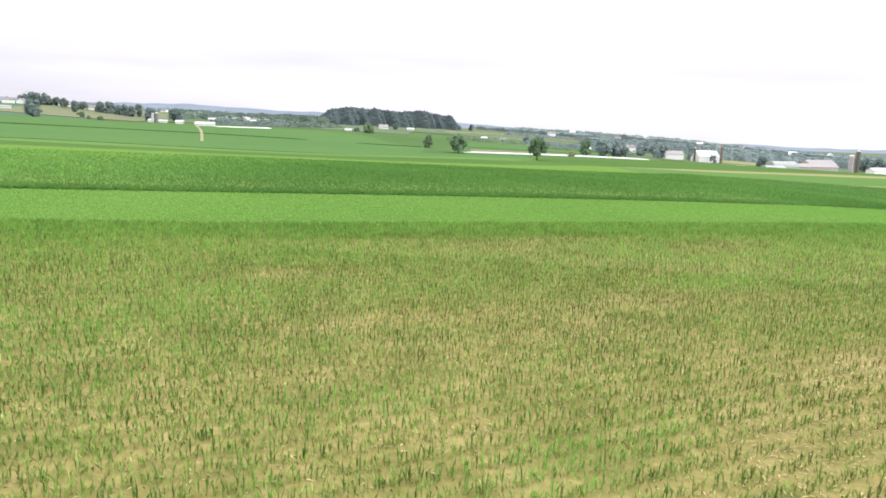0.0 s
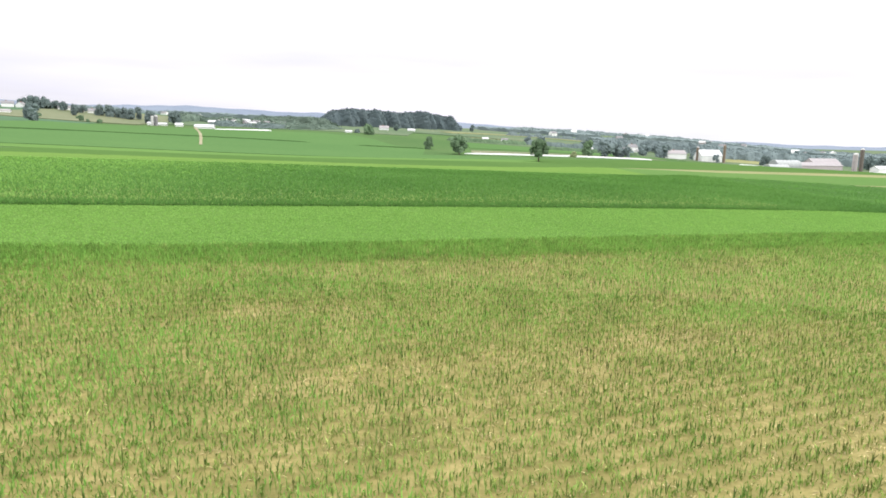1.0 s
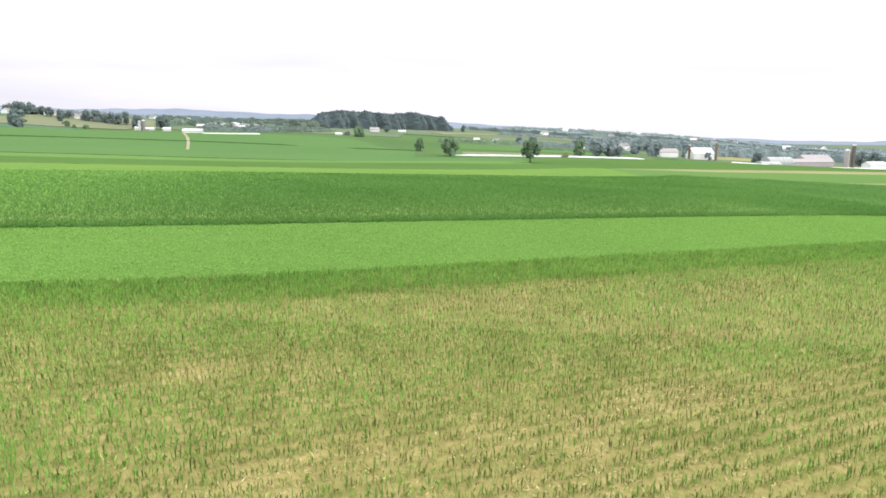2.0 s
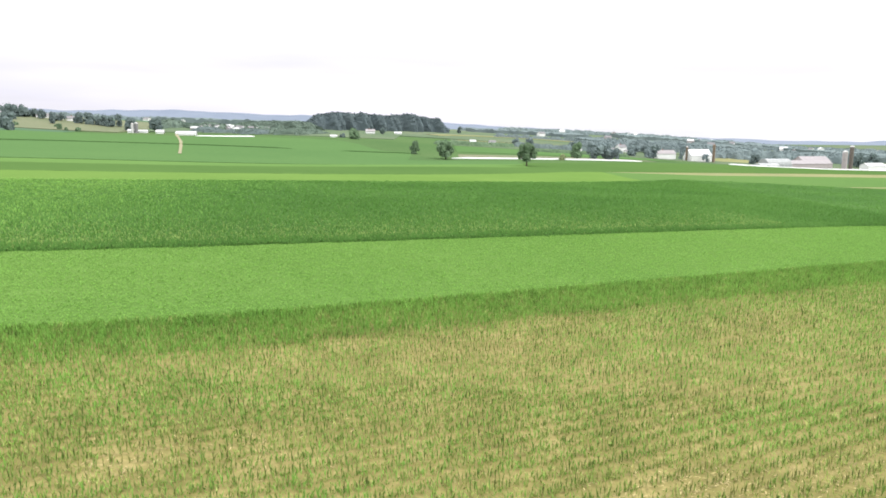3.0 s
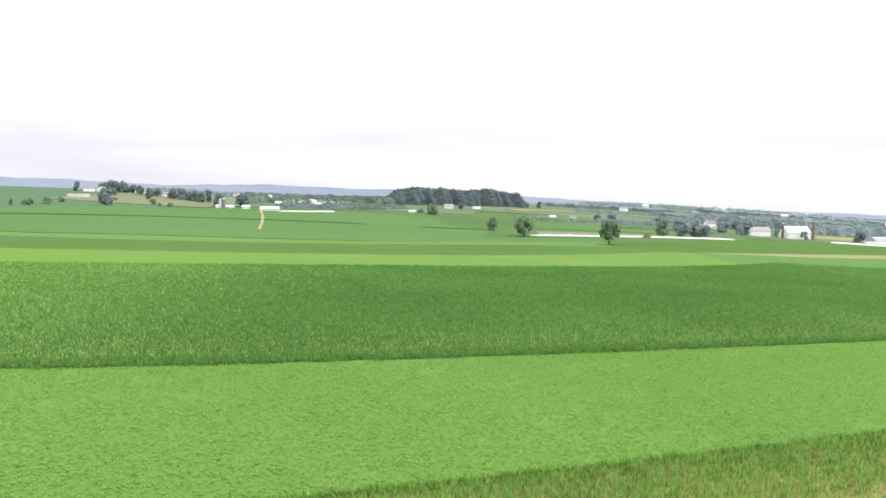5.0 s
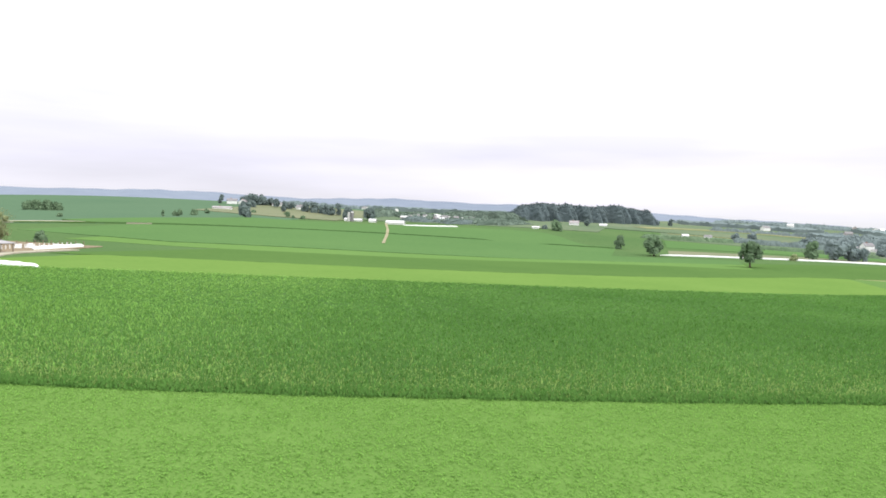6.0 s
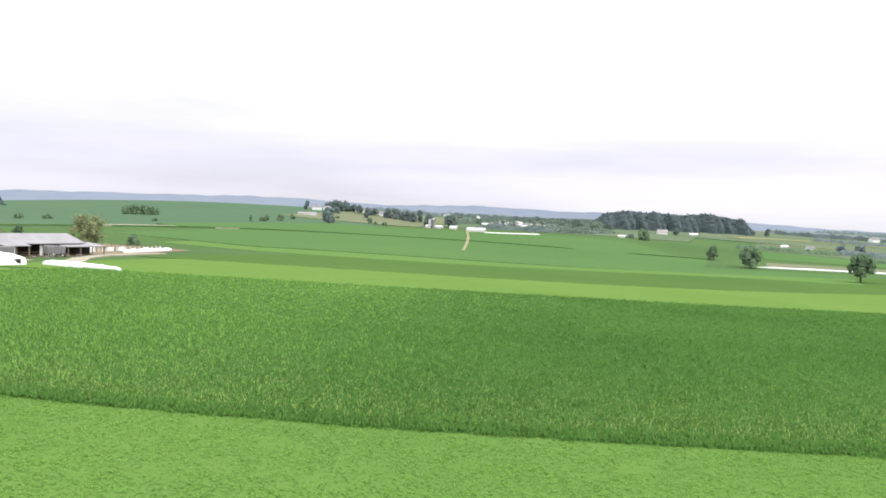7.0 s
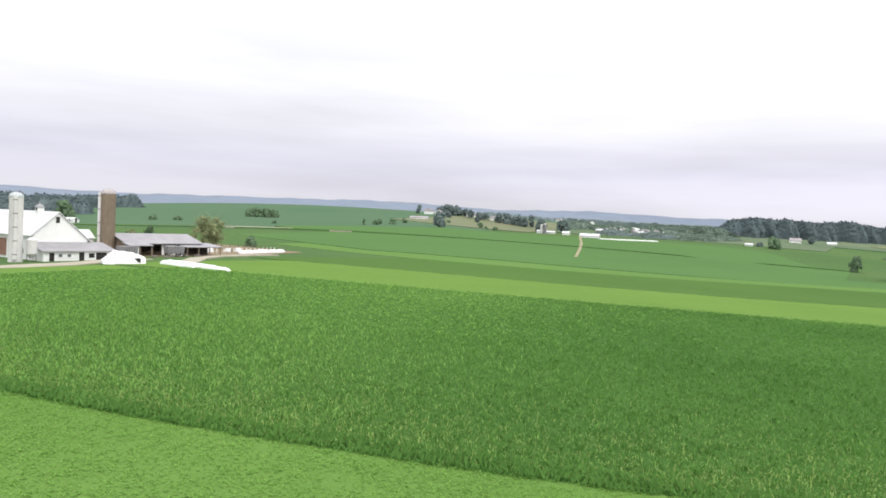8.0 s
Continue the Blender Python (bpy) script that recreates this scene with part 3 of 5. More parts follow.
# ---- buildings ----
def gable_house(name, x, y, rz, w, d, h, rise, wall, roof, label, category, windows=3, chimney=False, doors=1, over=0.35, group=""):
    """A gabled building, w along its ridge and d across it."""
    b = base(name, x, y, rz, -0.1)
    g = Geo()
    a, c, t = w / 2, d / 2, 0.2
    for s in (-1, 1):
        g.box(-a, s * c - t / 2, 0, a, s * c + t / 2, h)
        g.prism([(s * a - t / 2, -c, 0), (s * a - t / 2, c, 0), (s * a - t / 2, c, h), (s * a - t / 2, 0, h + rise), (s * a - t / 2, -c, h)], [(s * a + t / 2, -c, 0), (s * a + t / 2, c, 0), (s * a + t / 2, c, h), (s * a + t / 2, 0, h + rise), (s * a + t / 2, -c, h)])
    g.make("wall", M[wall], b)
    g = Geo()
    k = rise / c
    for s in (-1, 1):
        lo, hi = (s * (c + over), h - over * k), (0.0, h + rise)
        g.prism([(-a - over, lo[0], lo[1] + 0.03), (a + over, lo[0], lo[1] + 0.03), (a + over, hi[0], hi[1] + 0.03), (-a - over, hi[0], hi[1] + 0.03)], [(-a - over, lo[0], lo[1] + 0.2), (a + over, lo[0], lo[1] + 0.2), (a + over, hi[0], hi[1] + 0.2), (-a - over, hi[0], hi[1] + 0.2)])
    g.make("roof", M[roof], b)
    for s in (-1, 1):
        for i in range(windows):
            wx = (i + 0.5) / windows * w * 0.86 - w * 0.43
            wd = Geo().box(wx - 0.55, s * (c + 0.10) - 0.06, h * 0.42, wx + 0.55, s * (c + 0.10) + 0.06, h * 0.42 + 1.25).make("window", M["glass"], b)
            Geo().box(wx - 0.68, s * (c + 0.10) - 0.08, h * 0.42 - 0.14, wx + 0.68, s * (c + 0.10) + 0.08, h * 0.42 - 0.02).make("sill", M["white"], wd)
    for i in range(doors):
        Geo().box(a + 0.04, -0.6 + i * 2.4, 0.0, a + 0.16, 0.6 + i * 2.4, 2.1).make("door", M["dark"], b)
    if chimney:
        Geo().box(-a * 0.3, -0.4, h + rise - 0.6, -a * 0.3 + 0.8, 0.4, h + rise + 0.9).make("chimney", M["brick"], b)
    return tag(b, label, category, group)


def silo(x, y, r, h, wall, cap, label, chute=0.0, staves=True, group="", door_col="concrete"):
    s = base("silo", x, y, 0, -0.1)
    Geo().lathe(0, 0, [(r * 1.04, 0), (r * 1.04, 0.4), (r, 0.42), (r, h * 0.5), (r, h - r * 0.75)], 36).make("wall", M[wall], s)
    n, z = 0, 1.0
    while z < h - r * 0.8 and staves:
        Geo().lathe(0, 0, [(r + 0.004, z - 0.03), (r + 0.035, z - 0.02), (r + 0.035, z + 0.02), (r + 0.004, z + 0.03)], 36).make("hoop", M["hoop"], s)
        z += 0.75 + 0.03 * n
        n += 1
    zt = h - r * 0.75
    Geo().lathe(0, 0, [(r * 1.03, zt - 0.05)] + [(r * 1.02 * math.cos(a), zt + 0.1 + r * 0.72 * math.sin(a)) for a in np.radians([0, 15, 30, 45, 60, 75, 86])], 36).make("dome", M[cap], s, smooth=True)
    for i in range(12):
        a = 2 * math.pi * i / 12
        rib = Geo()
        for e0, e1 in ((0, 30), (30, 60), (60, 85)):
            p = [(r * 1.03 * math.cos(radians(e)) * math.cos(a), r * 1.03 * math.cos(radians(e)) * math.sin(a), zt + 0.12 + r * 0.72 * math.sin(radians(e))) for e in (e0, e1)]
            rib.tube(p[0], p[1], 0.045, 0.045, 5)
        rib.make("rib", M["metal_grey" if cap in ("dome", "concrete", "pink") else "hoop"], s)
    if chute:
        a = radians(chute)
        cx, cy = (r + 0.25) * math.cos(a), (r + 0.25) * math.sin(a)
        Geo().lathe(cx, cy, [(0.36, 0.6), (0.36, zt - 0.2), (0.3, zt + 0.3)], 14).make("chute", M[door_col], s, "pale metal filling chute")
        for k in range(5):
            zz = 1.5 + k * (zt - 2) / 4
            Geo().lathe(cx, cy, [(0.37, zz - 0.08), (0.41, zz), (0.37, zz + 0.08)], 14).make("chute_band", M["hoop"], s)
    return tag(s, label, "silo", group)


def silage_bag(pts, r, label, seed):
    """A long white plastic bag lying on the ground, lumpy, with a sloping end."""
    rng = np.random.default_rng(seed)
    pts = np.array(pts, float)
    n, k = 48, 14
    t = np.linspace(0, 1, n)
    s = np.linspace(0, len(pts) - 1, n)
    xy = np.stack([np.interp(s, np.arange(len(pts)), pts[:, i]) for i in range(2)], -1)
    d = np.gradient(xy, axis=0)
    d /= np.linalg.norm(d, axis=1)[:, None]
    side = np.stack([-d[:, 1], d[:, 0]], -1)
    rad = r * (1 + 0.06 * np.sin(t * 37) + 0.04 * rng.normal(size=n)) * (0.25 + 0.75 * np.minimum(1, np.minimum(t, 1 - t) * 14) ** 0.6)
    rows = []
    for i in range(k):
        a = math.pi * i / (k - 1)
        off = math.cos(a) * 1.35
        z = abs(math.sin(a)) ** 0.8
        rows.append(np.c_[xy + side * (rad * off)[:, None], land(xy[:, 0], xy[:, 1]) + rad * z * 1.25 - 0.03 + 0.25])
    v = np.concatenate(rows)
    i, j = np.meshgrid(np.arange(k - 1), np.arange(n - 1), indexing="ij")
    q = np.stack([i * n + j, i * n + j + 1, (i + 1) * n + j + 1, (i + 1) * n + j], -1).reshape(-1, 4)
    v[:n, 2] -= 0.35
    v[-n:, 2] -= 0.35
    return tag(mesh_np("silage_bag", v, q, M["plastic"], True), label, "silage bag")


# ---- ground, ridges and fields ----
build_ground()
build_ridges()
flat = lambda v: (lambda x: np.zeros_like(np.asarray(x, float)) + v)
field("soil_field", flat(-90.0), edge1, -130, 130, 0.02, M["soil"], "dry tan soil under thin young corn", "field", 150, 60, kind="structure")
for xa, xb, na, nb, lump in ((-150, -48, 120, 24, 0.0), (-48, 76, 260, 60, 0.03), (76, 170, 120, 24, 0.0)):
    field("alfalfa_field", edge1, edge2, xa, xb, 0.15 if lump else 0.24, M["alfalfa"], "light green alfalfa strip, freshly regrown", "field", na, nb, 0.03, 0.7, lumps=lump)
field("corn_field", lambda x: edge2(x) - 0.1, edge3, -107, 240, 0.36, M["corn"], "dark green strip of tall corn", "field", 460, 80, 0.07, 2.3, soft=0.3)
field("hay_field", edge3, edge4, -122, 66, 0.14, M["hay"], "bright yellow-green hay strip", "field", 200, 40, 0.03)
field("green_field", lambda x: edge3(x) + 1.5, lambda x: edge4(x) - 15 * step(60, 110, x), 66, 330, 0.14, M["slope"], "medium green field above the corn", "field", 90, 14, 0.02)
field("stubble_field", lambda x: edge4(x) - 15 * step(60, 110, x), edge4, 68, 330, 0.14, M["stubble"], "pale tan stubble strip", "field", 90, 8, 0.02)
field("bean_field", edge4, edge5, -134, 330, 0.16, M["bean"], "medium green bean strip", "field", 200, 30, 0.05)
field("grass_strip", edge5, edge5b, -196, 42, 0.10, M["green"], "pale green grass strip between crops", "field", 120, 10, 0.03)
field("crop_field", edge5b, edge6, -238, -12, lambda x: 0.08 + 0.24 * step(-12, -90, x) * step(-238, -180, x), M["far_corn"], "even green crop field on a gentle slope", "field", 120, 24, 0.05)
far_edge = lambda x: edge6(x) + np.maximum((478 + 0.14 * (x + 120) - edge6(x)) * step(-20, -70, x), 4)
field("corn_field", edge6, far_edge, -268, -12, lambda x: 0.12 + 0.7 * step(-72, -88, x) + 0.5 * step(-54, -46, x) * step(-12, -18, x), M["far_corn"], "green corn field with a dark shaded edge", "field", 150, 24, 0.05)
field("crop_field", edge5b, lambda x: 352 + 0.1 * x, -12, 42, 0.1, M["far_corn"], "even green crop field on a gentle slope", "field", 50, 10, 0.05)
field("crop_field", edge5, lambda x: 340 + 0.42 * (x - 42), 42, 330, 0.15, M["bean"], "green crop field beside the grass", "field", 90, 14, 0.05)
# The hill crop's pale bluish tone is painted haze.
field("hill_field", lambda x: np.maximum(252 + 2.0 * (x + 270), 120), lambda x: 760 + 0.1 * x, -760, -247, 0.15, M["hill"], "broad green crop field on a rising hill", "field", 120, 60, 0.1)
field("pasture", lambda x: 492 + 0.1 * (x + 300), lambda x: 640 + 0.0 * x, -340, -222, 0.6, M["pasture"], "dry yellow-green pasture below the hilltop houses", "field", 60, 20, 0.05)
field("pasture", lambda x: 376 + 0.21 * x, lambda x: 398 + 0.21 * x, 14, 128, 0.12, M["pasture"], "dry tan pasture behind the white line", "field", 40, 8)
# Sheets laid over the far ground to carry its haze-muted colour.
field("far_slopes", lambda x: 530 + 0 * x, lambda x: 690 + 0.35 * (x + 230), -236, -30, 0.3, M["far_green_haze"], "muted green valley floor with scattered houses", "fields", 60, 30, 0.0)
field("far_slopes", lambda x: 612 - 0.05 * x, lambda x: 2800 - 0.35 * x, -30, 1900, 0.55, M["far_green_haze"], "muted green and tan far slopes", "fields", 200, 60, 0.0)
field("far_slopes", lambda x: 490 + 0.05 * x, lambda x: 612 - 0.05 * x, 14, 380, 0.12, M["far_green_haze"], "muted green slopes below the hedges", "fields", 80, 24, 0.0)
ribbon("stubble_field", [(-2, 672), (13, 690), (45, 712), (81, 726), (115, 724), (150, 712)], 15, 0.9, M["stubble"], "pale tan stubble strip curving over a far slope", "field", "stuff")
ribbon("stubble_field", [(20, 600), (60, 606), (105, 612)], 7, 0.3, M["stubble"], "thin tan strip below the far hedge", "field", "stuff")
field("green_field", lambda x: 420 + 0.1 * x, lambda x: 480 + 0.05 * x, 14, 150, 0.2, M["far_corn"], "even green field behind the pasture", "field", 40, 8)
field("hay_field", lambda x: 545 + 0.0 * x, lambda x: 600 + 0.0 * x, 212, 272, 0.2, M["stubble"], "yellow ripening grain field", "field", 30, 8)
ribbon("dirt_track", [(-178, 492), (-163, 455), (-148, 418), (-139.7, 395.8), (-138.6, 392.6), (-134, 380), (-117.5, 333)], 1.6, [0.95, 0.95, 0.95, 0.95, 0.55, 0.5, 0.48], M["track"], "tan dirt track through the corn", "track")
ribbon("farm_lane", [(-271, 262), (-262, 280), (-249, 302), (-238, 318)], 6, 0.65, M["gravel"], "pale gravel lane along the field edge", "lane")
field("grass_strip", lambda x: 200 + 1.75 * (x + 303), lambda x: 205 + 1.75 * (x + 303), -330, -240, 0.7, M["bean"], "dark uncut grass strip along the field edge", "grass", 60, 6, 0.08)
ribbon("field_path", [(111, 228.6), (128, 234.8), (144, 241.6), (180, 256), (230, 275)], 2.4, 0.2, M["stubble"], "narrow pale grass path along the corn", "path")
ribbon("farm_lane", [(-117.1, 126.2), (-129.1, 138.2), (-137.1, 150.2), (-141.1, 163.2), (-143.1, 174.2)], 3.4, 0.28, M["gravel"], "pale gravel lane beside the cattle shed", "lane")
ribbon("farm_road", [(-119.1, 48.2), (-120.1, 73.2), (-121.1, 95.2), (-122.7, 105.2), (-126.6, 114.7), (-132.1, 126.2)], 5.6, 0.16, M["gravel"], "pale gravel road along the barn", "road")
field("grass_verge", flat(40.0), lambda x: 111.0 + 0 * x, -118.6, -108.2, 0.1, M["hay"], "short bright grass verge beside the farm road", "verge", 24, 60, 0.03)
field("yard", lambda x: 120.0 + 0 * x, lambda x: 199 - 2.9 * np.maximum(x + 156, 0), -197, -139, 0.18, M["dirt"], "bare brown barnyard dirt", "yard", 40, 30, 0.02, kind="structure")

# ---- the dairy farm ----
def barn(x, y):
    """A bank barn: ridge running back from the gabled end, with a lean-to across that end."""
    b = base("barn", x, y, 0, -0.1)
    L, y0, ym, y1, e0, e1, top = 27.0, 0.0, 4.7, 10.6, 5.2, 4.1, 9.3
    gable = [(y0, 0), (y1, 0), (y1, e1), (ym, top), (y0, e0)]
    g = Geo()
    for xx in (0.0, -L):
        g.prism([(xx - 0.15, a, z) for a, z in gable], [(xx + 0.15, a, z) for a, z in gable])
    g.box(-L, y0 - 0.15, 0, 0, y0 + 0.15, e0)
    g.box(-L, y1 - 0.15, 0, 0, y1 + 0.15, e1)
    g.make("wall", M["white"], b)
    for nm, (ya, za), (yb, zb) in (("roof", (y0 - 0.7, e0 - 0.64), (ym, top)), ("roof", (y1 + 0.7, e1 - 0.64), (ym, top))):
        g = Geo()
        g.prism([(-L - 0.5, ya, za + 0.05), (0.5, ya, za + 0.05), (0.5, yb, zb + 0.05), (-L - 0.5, yb, zb + 0.05)], [(-L - 0.5, ya, za + 0.22), (0.5, ya, za + 0.22), (0.5, yb, zb + 0.22), (-L - 0.5, yb, zb + 0.22)])
        rf = g.make(nm, M["metal_white"], b)
        for i in range(28):
            xx = -L + i * 1.0
            Geo().prism([(xx - 0.03, ya, za + 0.222), (xx + 0.03, ya, za + 0.222), (xx + 0.03, yb, zb + 0.222), (xx - 0.03, yb, zb + 0.222)], [(xx - 0.02, ya, za + 0.27), (xx + 0.02, ya, za + 0.27), (xx + 0.02, yb, zb + 0.27), (xx - 0.02, yb, zb + 0.27)]).make("seam", M["metal_white"], rf)
    cu = Geo().box(-7.6, ym - 0.6, top - 0.2, -6.4, ym + 0.6, top + 1.0).make("cupola", M["white"], b)
    Geo().lathe(-7.0, ym, [(0.95, top + 1.0), (0.6, top + 1.35), (0.12, top + 1.7), (0.04, top + 2.2)], 12).make("cap", M["metal_grey"], cu)
    for s in (-0.62, 0.58):
        Geo().box(-7.3, ym + s, top + 0.3, -6.7, ym + s + 0.04, top + 0.8).make("louvre", M["dark"], cu)
    Geo().box(0.16, ym - 0.45, 7.3, 0.24, ym + 0.25, 8.5).make("vent", M["dark"], b, "dark slatted gable vent")
    # lean-to across the gabled end
    D, z0, z1 = 5.2, 3.3, 1.95
    ya, yb = -0.6, 13.2
    lt = Geo()
    lt.box(D - 0.12, ya, 0, D + 0.12, yb, z1).prism([(0.15, ya - 0.1, 0), (D, ya - 0.1, 0), (D, ya - 0.1, z1), (0.15, ya - 0.1, z0)], [(0.15, ya + 0.1, 0), (D, ya + 0.1, 0), (D, ya + 0.1, z1), (0.15, ya + 0.1, z0)])
    lt.prism([(0.15, yb - 0.1, 0), (D, yb - 0.1, 0), (D, yb - 0.1, z1), (0.15, yb - 0.1, z0)], [(0.15, yb + 0.1, 0), (D, yb + 0.1, 0), (D, yb + 0.1, z1), (0.15, yb + 0.1, z0)])
    lt.make("lean_to_wall", M["white"], b)
    Geo().prism([(0.16, ya - 0.5, z0 + 0.1), (D + 0.6, ya - 0.5, z1 + 0.0), (D + 0.6, yb + 0.5, z1 + 0.0), (0.16, yb + 0.5, z0 + 0.1)], [(0.16, ya - 0.5, z0 + 0.26), (D + 0.6, ya - 0.5, z1 + 0.16), (D + 0.6, yb + 0.5, z1 + 0.16), (0.16, yb + 0.5, z0 + 0.26)]).make("lean_to_roof", M["metal_grey"], b, "grey sheet-metal lean-to roof")
    for yy, w, z, hh in ((0.9, 0.9, 0.1, 1.65), (6.6, 1.0, 0.1, 1.7), (8.6, 1.1, 0.75, 0.85), (10.6, 2.2, 0.1, 1.65)):
        d = Geo().box(D + 0.1, yy - w / 2, z, D + 0.17, yy + w / 2, z + hh).make("door" if hh > 1.5 else "window", M["dark"], b)
        Geo().box(D + 0.1, yy - w / 2 - 0.12, z + hh, D + 0.2, yy + w / 2 + 0.12, z + hh + 0.12).make("frame", M["white"], d)
    for yy in (2.5, 4.2, 12.4):
        wd = Geo().box(D + 0.1, yy - 0.32, 0.95, D + 0.17, yy + 0.32, 1.5).make("window", M["glass"], b)
        Geo().box(D + 0.1, yy - 0.42, 0.85, D + 0.21, yy + 0.42, 0.93).make("sill", M["white"], wd)
    for xx in (-22.0, -12.2):
        Geo().box(xx - 2.6, -0.25, 0.5, xx + 2.6, -0.16, 3.9).make("door", M["brick"], b, "large dark sliding door")
    for xx in (-6.5, -3.5):
        Geo().box(xx - 0.5, -0.25, 1.2, xx + 0.5, -0.16, 2.2).make("window", M["glass"], b)
    return tag(b, "white bank barn with metal roof and grey lean-to", "barn")


barn(-137.1, 106.7)
silo(-133.4, 101.9, 1.15, 12.75, "concrete", "dome", "pale concrete silo with ribbed dome beside the barn", -30.0, False, "farm silos")
silo(-147.0, 127.7, 1.5, 15.0, "stave", "pink", "tall brown stave silo with pale dome cap", 238.0, True, "farm silos")
tk = base("feed_tank", -132.3, 104.2)
Geo().lathe(0, 0, [(0.35, 0.7), (0.9, 1.5), (0.9, 4.0), (0.3, 4.5)], 18).make("tank", M["concrete"], tk)
for a in range(4):
    Geo().tube((0.75 * math.cos(a * 1.571 + 0.78), 0.75 * math.sin(a * 1.571 + 0.78), -0.1), (0.8 * math.cos(a * 1.571 + 0.78), 0.8 * math.sin(a * 1.571 + 0.78), 2.2), 0.05, 0.05, 6).make("leg", M["hoop"], tk)
tag(tk, "pale metal feed tank standing by the barn wall", "tank")
gable_house("barn_annex", -153.6, 124.4, 90, 5.0, 4.6, 4.0, 1.6, "white", "metal_white", "small white annex behind the barn", "shed", 1)
gable_house("shed", -318, 213, 20, 6, 4, 1.5, 0.8, "white", "metal_white", "low white shed far behind the farm", "shed", 2)


def tarp_tent(x, y, rz):
    """A white tarpaulin stretched over hoops, its open end and side gap painted near-black as shade."""
    t = base("tarp_shelter", x, y, rz, 0.05)
    n, k, L = 15, 16, 7.4
    v = []
    for j in range(n):
        u = j / (n - 1)
        r = 2.0 * (1 + 0.03 * math.sin(j * 2.1)) * (0.9 + 0.1 * math.sin(math.pi * u)) * (1.0 if u < 0.75 else 1 - (u - 0.75) * 0.7)
        for i in range(k):
            a = math.pi * i / (k - 1)
            v.append((u * L - L / 2, r * 1.1 * math.cos(a), 1.3 * r * abs(math.sin(a)) ** 0.95 * (0.3 + 0.7 * min(1, u / 0.28)) * (1 - 0.3 * max(0, u - 0.28) / 0.72) + 0.03 * math.sin(9 * u + i)))
    q = [(j * k + i, (j + 1) * k + i, (j + 1) * k + i + 1, j * k + i + 1) for j in range(n - 1) for i in range(k - 1)]
    ob = mesh_np("cover", v, q, M["plastic"], True)
    ob.parent = t
    g = Geo()
    g.face(*[v[i] for i in range(k)])
    g.make("end_sheet", M["plastic"], t)
    e = [(p[0] - 0.15, p[1] * 0.68, p[2] * 0.72) for p in v[(n - 1) * k :]]
    Geo().prism(e, [(p[0] + 0.2, p[1], p[2]) for p in e]).make("opening", M["dark"], t)
    # Solid dark box on the cover, standing in for a shaded gap.
    Geo().box(1.6, -1.95, 0.35, 2.7, -1.45, 1.15).make("vent", M["dark"], t, "near-black panel painted as a square gap in the tarpaulin")
    return tag(t, "white tarpaulin hoop shelter with dark open end", "shelter")


tarp_tent(-120.5, 114.8, 68)


